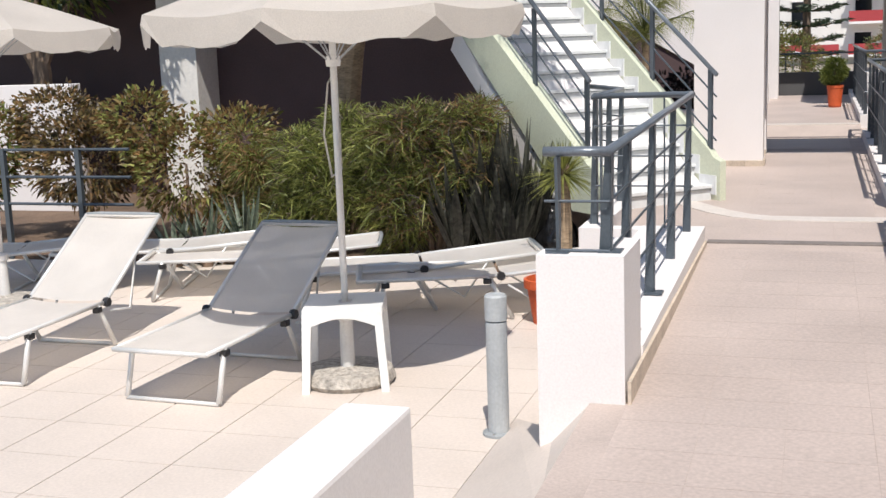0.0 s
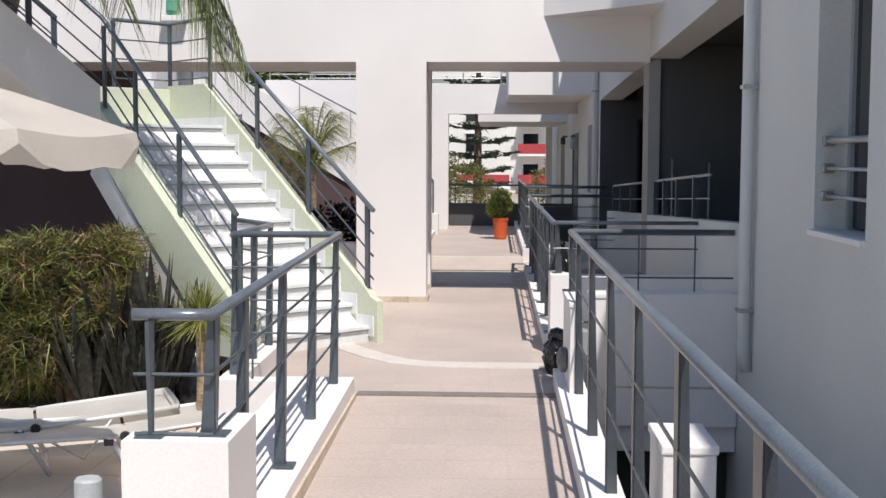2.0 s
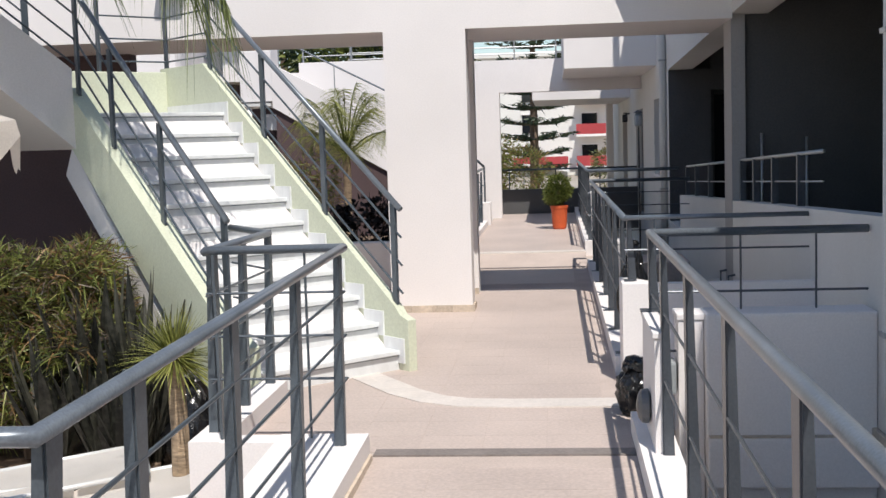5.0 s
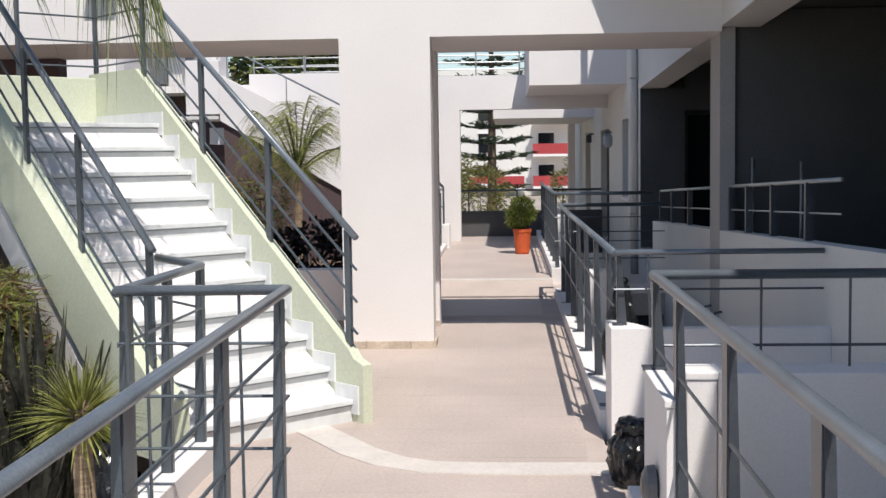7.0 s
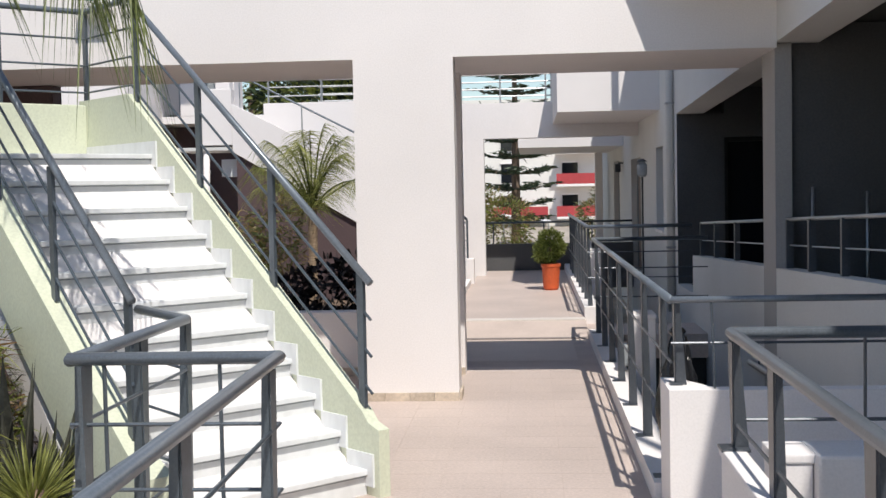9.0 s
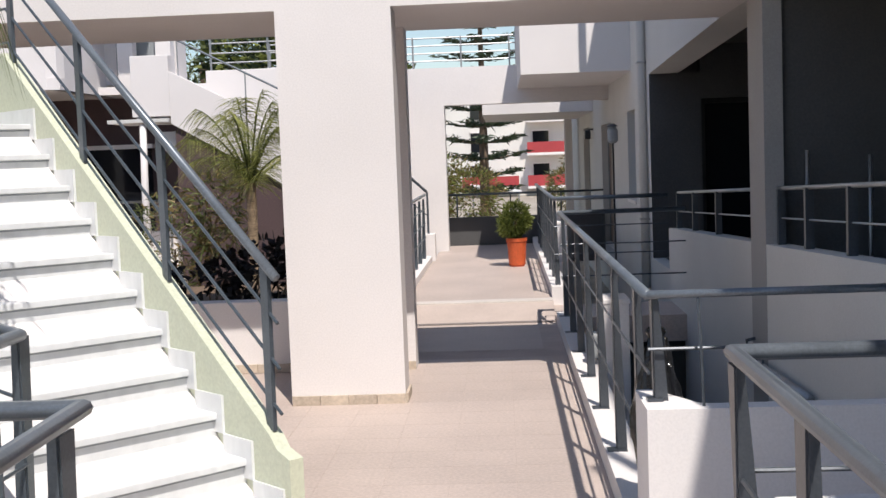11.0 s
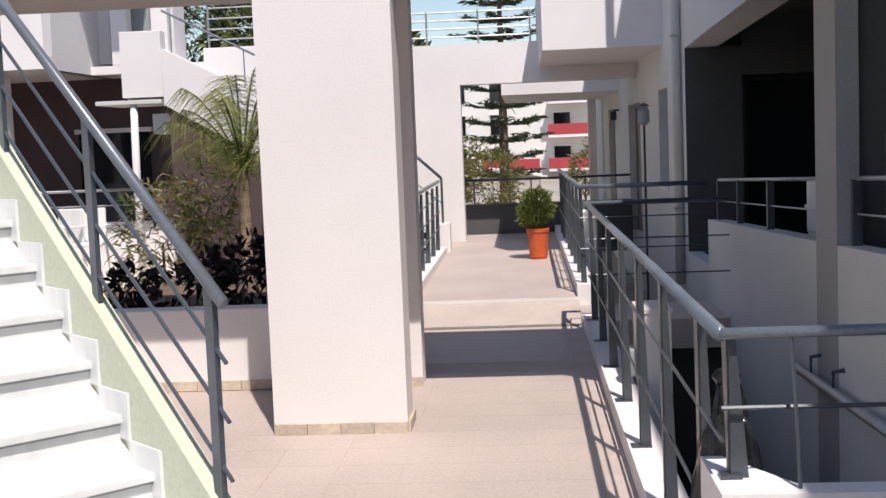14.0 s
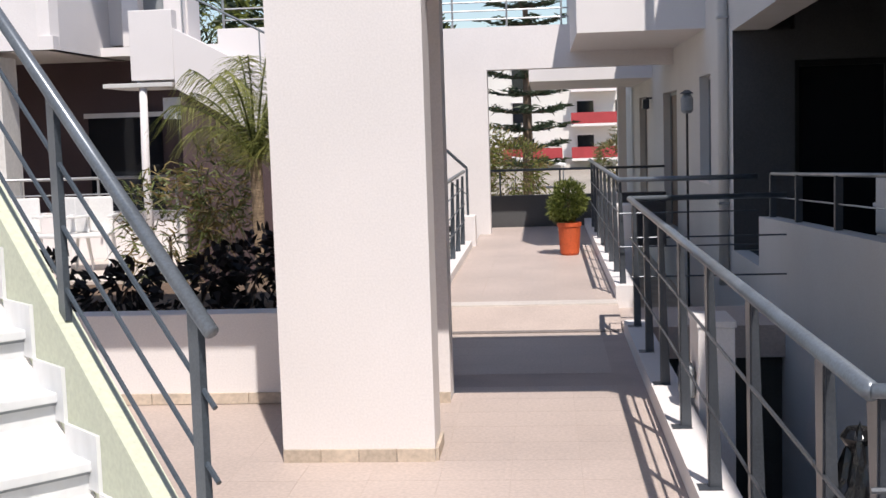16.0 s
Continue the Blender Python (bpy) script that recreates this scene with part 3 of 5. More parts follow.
kerb("kerb_west", -0.62, -0.175, [-8.198, -7, -5.06], 0.13, "white plastered kerb under the walkway railing")
kerb("kerb_nook", -1.06, -0.9, [-5.2, -3.7], 0.13, "white plastered kerb under the short railing")
solid("kerb_nook_front", bx(-0.9, -0.622, -5.22, -5.06, -0.6, 0.125), M_PLASTER, "white plastered kerb at the walkway corner", "kerb", "structure")
kerb("kerb_east", 1.15, 1.33, [-16, -9, -5, -4.55], 0.11, "white plastered kerb over the sunken court")
kerb("kerb_east_middle", 1.15, 1.32, [-2.948, 3.5], 0.11, "white plastered kerb over the sunken court")
kerb("kerb_east_far", 1.15, 1.32, [4.5, 12.2], 0.11, "white plastered kerb along the far walkway")
solid("floor_bridge", bx(1.15, FX, -4.5, -3.337, -0.2, -0.003), M_FLOOR, "tiled landing between the low walls", "floor", "structure")
solid("floor_bridge_far", bx(1.15, FX, 3.5, 4.5, -0.2, 0.05), M_FLOOR, "tiled landing towards the far door", "floor", "structure")


def pier(x, y, z0, top, w=0.19, d=0.36):
    p = thing("pier", "square white plastered pier beside the railing", "pier", "railing piers", at=(x, y, z0))
    part("shaft", bx(x - w / 2, x + w / 2, y - d / 2, y + d / 2, z0, top - 0.035, 0.006), M_PLASTER, p)
    part("cap", bx(x - w / 2 - 0.008, x + w / 2 + 0.008, y - d / 2 - 0.008, y + d / 2 + 0.008, top - 0.035, top, 0.008), M_PLASTER, p)
    lamp = part("lamp_box", bx(x - w / 2 - 0.075, x - w / 2 - 0.009, y - 0.11, y + 0.05, top - 0.42, top - 0.25, 0.015), M_GREY, p, "grey wall lamp box")
    part("grille", bx(x - w / 2 - 0.083, x - w / 2 - 0.0755, y - 0.09, y + 0.03, top - 0.40, top - 0.27, 0.003), M_BLACK, lamp)
    return p


pier(1.44, -8.35, -0.55, 0.55)
pier(1.44, -12.6, -0.55, 0.52)
pier(1.43, 0.7, -0.55, 0.58)
pier(1.43, 7.9, -0.55, 0.72)
pier(1.43, 10.3, -0.55, 0.72)
# low walls of the landing, its slab edge, and the dark passage under it
def passage(y0, y1, top):
    # dark panel stands in for the shade inside the open passage
    solid("door_cellar", bx(1.335, FX - 0.003, y0, y1, PZ, top - 0.003, 0.004), M_SHADEWALL, "dark panel for the shade of the open passage under the landing", "door", "structure")


solid("wall_landing_north", prism([(1.185, -2.95), (1.185, -3.335), (FX - 0.002, -3.335), (FX - 0.002, -3.24), (1.40, -3.24), (1.25, -2.95)], lambda p, q, d: (p, q, d), -0.41, 0.64), M_PLASTER, "low white plastered wall beside the landing", "wall", "structure")
solid("wall_landing_south", bx(1.52, FX - 0.002, -4.78, -4.52, -0.41, 0.66, 0.012), M_PLASTER, "low white plastered wall beside the landing", "wall", "structure")
solid("trim_landing", bx(1.52, FX - 0.004, -4.83, -4.782, -0.23, 0.03, 0.012), M_PLASTER, "projecting slab edge of the landing", "trim", "structure")
solid("trim_landing_stain", bx(1.53, FX - 0.005, -4.826, -4.784, 0.0305, 0.036), M_SKIRT, "weathered brown ledge of the landing slab", "trim", "structure")
# unseen pale floor, added to bounce light up the south court walls
solid("floor_court", bx(1.335, FX - 0.003, -21.9, -4.79, PZ + 0.002, PZ + 0.02), M_TERRACE, "unseen pale court floor added to bounce light", "floor", "structure")
# dark floor and unseen lining added to cut bounced light in the court
solid("floor_court_north", bx(1.335, FX - 0.003, -2.79, 3.49, PZ + 0.002, PZ + 0.02), M_COURT, "court floor coloured dark to deepen the court shade", "floor", "structure")
solid("wall_court", bx(1.326, 1.334, -2.9, 3.6, PZ + 0.021, -0.605), M_COURT, "unseen dark lining added to deepen the court shade", "wall", "structure")
passage(-4.5, -4.42, -0.41)
passage(3.62, 3.7, -0.2)
end = thing("pier", "thin white plastered end wall with a round lamp", "pier", "railing piers", at=(1.245, -5.0, -0.55))
part("shaft", bx(1.212, 1.278, -5.38, -4.66, -0.55, 0.64, 0.006), M_PLASTER, end)
part("cap", bx(1.204, 1.286, -5.388, -4.652, 0.64, 0.67, 0.006), M_PLASTER, end)
lamp = part("lamp_case", lathe([(0.06, 0.0), (0.085, 0.012), (0.08, 0.045), (0.055, 0.06)], 20), M_LAMP, end, "round grey wall lamp")
lamp.matrix_local = Matrix.Translation((-0.033, -0.12, 0.82)) @ pose(0, 0, 0, 0, -90, 0)
part("lens", lathe([(0.05, 0.06), (0.03, 0.066)], 20), M_BLACK, lamp)
pier(1.452, -4.62, -0.55, 0.655, 0.13, 0.2)

# black refuse bag on the landing
bag = thing("refuse_bag", "shiny black refuse bag against the low wall", "bag", m=pose(1.2, -4.14, 0.0))
rng = random.Random(4)
bmb = bmesh.new()
bmesh.ops.create_icosphere(bmb, subdivisions=4, radius=1.0)
for v in bmb.verts:
    d = v.co.normalized()
    k = 1 + 0.20 * noise.noise(d * 2.2) + 0.16 * abs(noise.noise(Vector((d.x * 6, d.y * 6, d.z * 2.5)))) + 0.05 * noise.noise(d * 14)
    neck = 1 - 0.35 * max(0, d.z - 0.45) / 0.55
    v.co = Vector((d.x * 0.10 * k * neck, d.y * 0.11 * k * neck, max(0.0, 0.135 + d.z * 0.155 * k)))
M_BAG = material("glossy black film", (0.012, 0.012, 0.013), 0.16, grain=25, stain=9, vary=0.3, bump=0.6)
part("sack", bmb, M_BAG, bag)
tuft = bmesh.new()
bmesh.ops.create_icosphere(tuft, subdivisions=3, radius=1.0)
for v in tuft.verts:
    d = v.co.normalized()
    k = 1 + 0.35 * noise.noise(d * 3.1 + Vector((3, 1, 0))) + 0.12 * noise.noise(d * 9)
    v.co = Vector((d.x * 0.085 * k + 0.015, d.y * 0.075 * k, 0.275 + d.z * 0.06 * k))
part("tied_end", tuft, M_BAG, bag, smooth=False)

# tall slumped black bag behind the low wall
slump = thing("refuse_bag", "tall slumped black refuse bag behind the low wall", "bag", m=pose(1.29, -2.8, 0.11))
bmb = bmesh.new()
bmesh.ops.create_icosphere(bmb, subdivisions=4, radius=1.0)
for v in bmb.verts:
    d = v.co.normalized()
    k = 1 + 0.22 * noise.noise(d * 2.6 + Vector((5, 2, 1))) + 0.12 * abs(noise.noise(Vector((d.x * 6, d.y * 6, d.z * 2.5))))
    wide = 0.115 - 0.05 * max(0, d.z)
    v.co = Vector((d.x * wide * k + 0.05 * (0.4 - d.z) ** 2 * 0.5, d.y * 0.10 * k, max(0.0, 0.36 + d.z * 0.38 * k)))
part("sack", bmb, M_BAG, slump)
knot = lathe([(0.03, 0.66), (0.022, 0.70), (0.045, 0.74), (0.03, 0.76)], 12)
part("tied_end", knot, M_BAG, slump)
down = thing("court_handrail", "pale steel handrail on the facade of the sunken court", "railing", at=(2.3, 0.5, 0.1))
part("handrail", tb([(2.31, 0.8, 0.15), (2.31, -1.2, 0.21)], 0.03, 10), M_STEEL, down, smooth=True)
for y, z in ((0.45, 0.17), (-0.05, 0.18)):
    part("bracket", tb([(FX - 0.001, y, z + 0.12), (2.31, y, z + 0.11), (2.31, y, z)], 0.012, 6), M_RAILDARK, down)

# white block at the head of the left railing
solid("wall_block", prism([(-0.565, -8.68), (-0.185, -8.68), (-0.185, -8.2), (-0.315, -8.2), (-0.315, -8.53), (-0.565, -8.53)], lambda p, q, d: (p, q, d), TZ, 0.575), M_PLASTER, "white plastered block at the railing end", "wall", "structure")
# low parapet beside the start of the walk
solid("wall_parapet", bx(-0.846, -0.617, -14.5, -10.2, TZ, 0.37, 0.015), M_PLASTER, "white plastered low parapet wall", "wall", "structure")
solid("trim_kerb", ribbon([(-0.166, -8.68), (-0.166, -7.0), (-0.166, -5.09)], 0.016, -0.2, 0.03), M_SKIRT, "brown stone skirting along the kerb", "trim", "structure")

# window in the near facade
win = thing("window_1", "deep window with three steel guard bars", "window", kind="structure", at=(FX, W0, 1.21))
part("window_sill", bx(FX - 0.03, FX + 0.2, W0 - 0.02, W1 + 0.02, 1.18, 1.209, 0.004), M_PLASTER, win)
part("window_frame", bx(FX + 0.16, FX + 0.21, W0, W0 + 0.05, 1.21, 2.6), M_GREY, win)
part("window_frame", bx(FX + 0.16, FX + 0.21, W1 - 0.05, W1, 1.21, 2.6), M_GREY, win)
part("pane", bx(FX + 0.18, FX + 0.19, W0 + 0.05, W1 - 0.05, 1.22, 2.6), M_GLASS, win)
for z, r in ((1.38, 0.010), (1.52, 0.010), (1.66, 0.018)):
    b = part("guard_bar", tb([(FX + 0.06, W0 + 0.002, z), (FX + 0.06, W1 - 0.002, z)], r, 8), M_STEEL, win, smooth=True)
    part("bracket", bx(FX + 0.03, FX + 0.09, W1 - 0.03, W1 - 0.001, z - 0.025, z + 0.025, 0.006), M_STEEL, b)
# drain pipe
pipe = thing("drain_pipe", "light grey drain pipe on the facade", "pipe", at=(FX - 0.05, -5.2, 0))
part("pipe", tb([(FX - 0.055, -5.2, 6.0), (FX - 0.055, -5.2, 0.35), (FX - 0.03, -5.2, 0.22)], 0.04, 12), M_FACADE, pipe, smooth=True)
for z in (0.6, 2.0, 3.6):
    part("clamp", bx(FX - 0.1, FX - 0.002, -5.25, -5.15, z, z + 0.025, 0.004), M_STEEL, pipe)
pipe = thing("drain_pipe", "light grey drain pipe on the far facade", "pipe", at=(FX - 0.05, 6.2, 0))
part("pipe", tb([(FX - 0.055, 6.2, 6.0), (FX - 0.055, 6.2, 0.0)], 0.05, 12), M_FACADE, pipe, smooth=True)
for z in (0.8, 2.6):
    part("clamp", bx(FX - 0.11, FX - 0.002, 6.14, 6.26, z, z + 0.025, 0.004), M_STEEL, pipe)

# loggia doors with dark glass
d = thing("balcony_door", "dark glazed sliding door in the loggia", "door", "loggia doors", at=(4.45, -4.4, 0.365))
part("frame", bx(4.42, 4.498, -4.46, -4.4, 0.365, 2.35), M_ANTHRA, d)
part("frame", bx(4.42, 4.498, -2.6, -2.54, 0.365, 2.35), M_ANTHRA, d)
part("frame", bx(4.42, 4.498, -4.4, -2.6, 2.35, 2.41), M_ANTHRA, d)
part("pane", bx(4.45, 4.46, -4.4, -3.5, 0.365, 2.35), M_GLASS, d)
part("pane", bx(4.47, 4.48, -3.5, -2.6, 0.365, 2.35), M_GLASS, d)
d = thing("balcony_door", "black glazed door in the loggia end wall", "door", "loggia doors", at=(3.4, L3 + 0.1, 0.372))
part("frame", bx(2.951, 3.0, L3 + 0.06, L3 + 0.14, 0.372, 2.168), M_BLACK, d)
part("frame", bx(3.8, 3.849, L3 + 0.06, L3 + 0.14, 0.372, 2.168), M_BLACK, d)
part("frame", bx(3.0, 3.8, L3 + 0.06, L3 + 0.14, 2.11, 2.168), M_BLACK, d)
part("pane", bx(3.0, 3.8, L3 + 0.09, L3 + 0.10, 0.372, 2.11), M_GLASS, d)


# white chairs in the shaded loggia
def chair(x, y, rz):
    c = thing("garden_chair", "white plastic garden chair in the shaded loggia", "chair", "loggia chairs", m=pose(x, y, 0.365, 0, 0, rz))
    part("seat", bx(-0.22, 0.22, -0.22, 0.22, 0.40, 0.44, 0.015), M_PLASTIC, c)
    part("backrest", bx(-0.22, 0.22, 0.19, 0.23, 0.44, 0.85, 0.02), M_PLASTIC, c)
    for sx in (-1, 1):
        part("armrest", bx(sx * 0.25 - 0.03, sx * 0.25 + 0.03, -0.2, 0.22, 0.62, 0.65, 0.01), M_PLASTIC, c)
        for sy in (-1, 1):
            part("leg", tb([(sx * 0.2, sy * 0.19, 0.41), (sx * 0.24, sy * 0.23, 0)], 0.022, 8, 0.016), M_PLASTIC, c)
    return c


ch = chair(3.1, 2.6, 100)

# ---- staircase ----
R0 = Vector((-0.325, -2.75, 0))
UN, UG = Vector((0.7071, 0.7071, 0)), Vector((-0.7071, 0.7071, 0))
RISE, GO, SW = 0.173, 0.228, 1.2


def S(a, b, z):
    """A place on the stair: a across (to the right), b up the flight, z the height."""
    p = R0 + UN * a + UG * b
    return Vector((p.x, p.y, z))


def sbox(a0, a1, b0, b1, z0, z1, bevel=0.0):
    m = Matrix(((UN.x, UG.x, 0, R0.x), (UN.y, UG.y, 0, R0.y), (0, 0, 1, 0), (0, 0, 0, 1)))
    return bx(a0, a1, b0, b1, z0, z1, bevel, m)


stair = thing("staircase", "white marble staircase with pale green stringers", "stairs", kind="structure", at=R0)
for i in range(11):
    z = 0.14 + RISE * i
    depth = GO if i < 10 else 1.1
    st = part("step", sbox(-SW + 0.002, -0.002, i * GO - 0.025, i * GO + depth, z - 0.03, z, 0.005), M_MARBLE, stair)
    part("riser", sbox(-SW + 0.002, -0.002, i * GO, i * GO + 0.03, z - RISE if i else 0, z - 0.031), M_MARBLE, st)
    part("joint", sbox(-SW + 0.01, -0.01, i * GO - 0.012, i * GO - 0.001, z - 0.04, z - 0.031), M_GREY, st)
    # stepped white side tiles along both stringers
    b0, zs = i * GO - 0.07, z + 0.085
    end = b0 + GO if i < 10 else 3.27
    shape = [(b0, max(0.0, zs - RISE)), (b0, zs), (end, zs), (end, z), (i * GO, z), (i * GO, max(0.0, zs - RISE))]
    for a0, a1 in ((-0.014, -0.001), (-SW + 0.001, -SW + 0.014)):
        part("side_tile", prism(shape, lambda p, q, d: S(d, p, q), a0, a1), M_MARBLE, st)


def edge(b):
    """The top of the stringers along the flight."""
    return 0.42 + 0.715 * b


top_b = 10 * GO
for a0, a1 in ((0.0, 0.07), (-SW - 0.13, -SW)):
    out = [(-0.11, 0.0), (-0.11, 0.355), (-0.02, 0.385), (0.03, 0.44), (2.62, edge(2.62)), (3.4, edge(2.62)), (3.4, 1.70), (top_b, 1.70), (0.25, 0.0)]
    if a0 < -1:
        out = [(-0.16, 0.0), (-0.16, 0.34), (0.0, 0.41), (2.3, edge(2.3)), (2.3, 1.66), (top_b, 1.62), (0.25, 0.0)]
    part("stringer", prism(out, lambda p, q, d: S(d, p, q), a0, a1), M_GREEN, stair, "pale green painted stringer")
part("parapet", sbox(-SW - 0.13, 0.0, 3.28, 3.4, 1.70, 2.26, 0.01), M_GREEN, stair, "pale green landing parapet")
part("soffit", prism([(0.25, -0.02), (top_b + 0.1, 1.60), (3.4, 1.60), (3.4, 1.80), (top_b, 1.80), (0.1, 0.1)], lambda p, q, d: S(d, p, q), -SW, 0.0), M_PLASTER, stair)
# white outer skirt under the left stringer
part("skirt", prism([(0.5, 0.05), (0.75, 0.05), (2.45, 1.40), (2.3, 1.61)], lambda p, q, d: S(d, p, q), -SW - 0.11, -SW - 0.02), M_PLASTER, stair)
# upper flight to the left
NU = 9
for i in range(NU):
    z = 1.87 + RISE * (i + 1)
    st = part("step", sbox(-SW - 0.13 - GO * (i + 1), -SW - 0.13 - GO * i + 0.025, 2.3, 3.28, z - 0.03, z, 0.005), M_MARBLE, stair)
    part("riser", sbox(-SW - 0.13 - GO * i - 0.03, -SW - 0.13 - GO * i, 2.3, 3.28, z - RISE - 0.02, z - 0.031), M_MARBLE, st)
for b0, b1 in ((2.18, 2.3), (3.28, 3.4)):
    part("stringer", prism([(-SW - 0.13, 1.60), (-SW - 0.13, 2.2), (-SW - 0.13 - GO * NU, 2.2 + RISE * NU), (-SW - 0.13 - GO * NU, 1.75 + RISE * NU)],
                           lambda p, q, d: S(p, d, q), b0, b1), M_PLASTER, stair, "white plastered upper stringer")
part("soffit", prism([(-SW - 0.13, 1.60), (-SW - 0.13, 1.75), (-SW - 0.13 - GO * NU, 1.86 + RISE * NU), (-SW - 0.13 - GO * NU, 1.75 + RISE * NU)],
                     lambda p, q, d: S(p, d, q), 2.3, 3.28), M_PLASTER, stair)


def stair_rail(label, line, posts, bars, drop):
    ob = thing("stair_railing", label, "railing", "stair railings", at=tuple(line[0]))
    part("handrail", tb(line, 0.021, 10), M_RAIL_LIT, ob, smooth=True)
    for k in range(bars):
        d = drop * (k + 1) / (bars + 0.6)
        part("bar", tb([Vector(p) - Vector((0, 0, d)) for p in line], 0.008, 6), M_RAIL, ob)
    for p, al, z0, z1 in posts:
        part("post", plate_post(p.x, p.y, z0, z1, al, 0.055, 0.05, 0.02), M_RAIL, ob)
    return ob


def rail_posts(a, bs, top):
    return [(S(a, b, 0), (UN.x, UN.y), edge(b) - 0.01, top(b) - 0.01) for b in bs]


def outer(b):
    return 1.13 + 0.69 * b


def inner(b):
    return 1.07 + 0.755 * b


top_z = outer(2.62)
stair_rail("blue grey railing on the outer stringer", [S(0.035, -0.02, outer(-0.02)), S(0.035, 2.62, top_z), S(0.035, 3.34, top_z), S(-0.6, 3.34, top_z)],
           rail_posts(0.035, (0.06, 0.90, 1.72, 2.55), outer) + [(S(0.035, 3.34, 0), (UN.x, UN.y), 2.28, top_z - 0.01), (S(-0.6, 3.34, 0), (UN.x, UN.y), 2.25, top_z - 0.01)], 3, 0.70)
e = -SW - 0.065
hz = inner(2.3)
stair_rail("blue grey railing on the inner stringer", [S(e, 0.06, inner(0.06)), S(e, 2.24, hz), S(e - GO * NU, 2.24, hz + RISE * NU)],
           rail_posts(e, (0.1, 0.92, 1.65, 2.22), inner) + [(S(e - GO * k, 2.24, 0), (UG.x, UG.y), 2.15 + RISE * k, hz + RISE * k) for k in (3, 6, 8.8)], 3, 0.70)
stair_rail("blue grey railing along the upper flight", [S(-SW, 3.34, hz + 0.1), S(-SW - GO * NU, 3.34, hz + 0.1 + RISE * NU)],
           [(S(-SW - GO * k, 3.34, 0), (UG.x, UG.y), 2.2 + RISE * k, hz + 0.1 + RISE * k) for k in (0.1, 4, 8.5)], 3, 0.70)
# lamp on the beam over the landing
lam = thing("wall_lamp", "green glass wall lamp on the white beam", "lamp", at=(-2.7, -0.06, 3.05))
part("bracket", bx(-2.83, -2.57, -0.14, -0.002, 3.0, 3.06, 0.01), M_PLASTER, lam)
part("shade", lathe([(0.05, 0), (0.075, 0.05), (0.07, 0.2), (0.04, 0.24)], 16), material("green lamp glass", (0.12, 0.42, 0.28), 0.2, grain=20, stain=3, vary=0.1), lam)
lam.children[-1].location = (-2.7, -0.075, 3.06)


# ---- sun terrace: loungers, umbrellas, stool, bollard ----
def lounger(m, raise_deg, label, base_len=1.05):
    """A mesh sun lounger; its own y runs from the foot to the head. raise_deg: tilt of the backrest."""
    c = thing("sun_lounger", label, "sun lounger", "sun loungers", m=m)
    w, h, L, B = 0.31, 0.33, 1.02, 0.90
    r = radians(raise_deg)
    hinge = Vector((0, L, h))
    def back(s, x, lift=0.0):
        return (x, L + s * math.cos(r) - lift * math.sin(r), h + s * math.sin(r) + lift * math.cos(r))
    def cloth(pts, sag, name, parent):
        bm = bmesh.new()
        n = 8
        tops = []
        for k, (a, b) in enumerate(pts):
            ta = []
            for j in range(n + 1):
                f = j / n
                p = Vector(a).lerp(Vector(b), f)
                dz = -sag * 4 * f * (1 - f)
                ta.append(bm.verts.new(p + Vector((0, 0, dz + 0.004))))
            tops.append(ta)
        for u, v in zip(tops, tops[1:]):
            for j in range(n):
                bm.faces.new((u[j], u[j + 1], v[j + 1], v[j]))
        bmesh.ops.recalc_face_normals(bm, faces=bm.faces)
        return part(name, bm, M_MESH, parent, smooth=True)
    seat = cloth([((-w, y, h), (w, y, h)) for y in np.linspace(0.0, L, 7)], 0.025, "seat_cloth", c)
    part("hem", tb([(-w, 0.004, h + 0.004), (w, 0.004, h + 0.004)], 0.012, 6), M_MESH, seat)
    bk = cloth([(back(s, -w), back(s, w)) for s in np.linspace(0.02, B, 6)], 0.02, "back_cloth", c)
    part("hem", tb([back(B, -w, 0.004), back(B, w, 0.004)], 0.012, 6), M_MESH, bk)
    for sx in (-1, 1):
        x = sx * w
        part("side_rail", tb([(x, -0.02, h), (x, L, h)], 0.015, 8), M_ALU, c, smooth=True)
        part("back_rail", tb([(x, L, h), back(B + 0.02, x)], 0.015, 8), M_ALU, c, smooth=True)
        part("hinge", lathe([(0.03, -0.02), (0.034, 0), (0.03, 0.02)], 12), M_BLACK, c).matrix_local = pose(x + sx * 0.012, L, h, 0, 90, 0)
        for y0, y1 in ((0.18, 0.08), (L - 0.1, L + 0.08)):
            part("leg", tb([(x, y0, h), (x, y1, 0.016)], 0.017, 8), M_ALU, c, smooth=True)
            part("leg_joint", bx(x - 0.022, x + 0.022, y0 - 0.03, y0 + 0.03, h - 0.055, h - 0.015, 0.008), M_BLACK, c)
        part("back_strut", tb([back(B * 0.55, x), (x, L + 0.3, 0.10 if raise_deg < 15 else 0.22), (x, L + 0.05, h - 0.07)], 0.009, 6), M_ALU, c, smooth=True)
    part("end_rail", tb([(-w, -0.02, h), (w, -0.02, h)], 0.015, 8), M_ALU, c, smooth=True)
    part("head_rail", tb([back(B + 0.02, -w), back(B + 0.03, -w * 0.6), back(B + 0.03, w * 0.6), back(B + 0.02, w)], 0.017, 8), M_GREY, c, smooth=True)
    for y1 in (0.08, L + 0.08):
        part("foot_rail", tb([(-w, y1, 0.013), (w, y1, 0.013)], 0.013, 8), M_ALU, c, smooth=True)
    return c


lounger(pose(-2.98, -7.8, TZ, 0, 0, -3), 30, "cream mesh sun lounger with raised backrest")
lounger(pose(-4.40, -7.68, TZ, 0, 0, 0), 32, "cream mesh sun lounger with raised backrest")
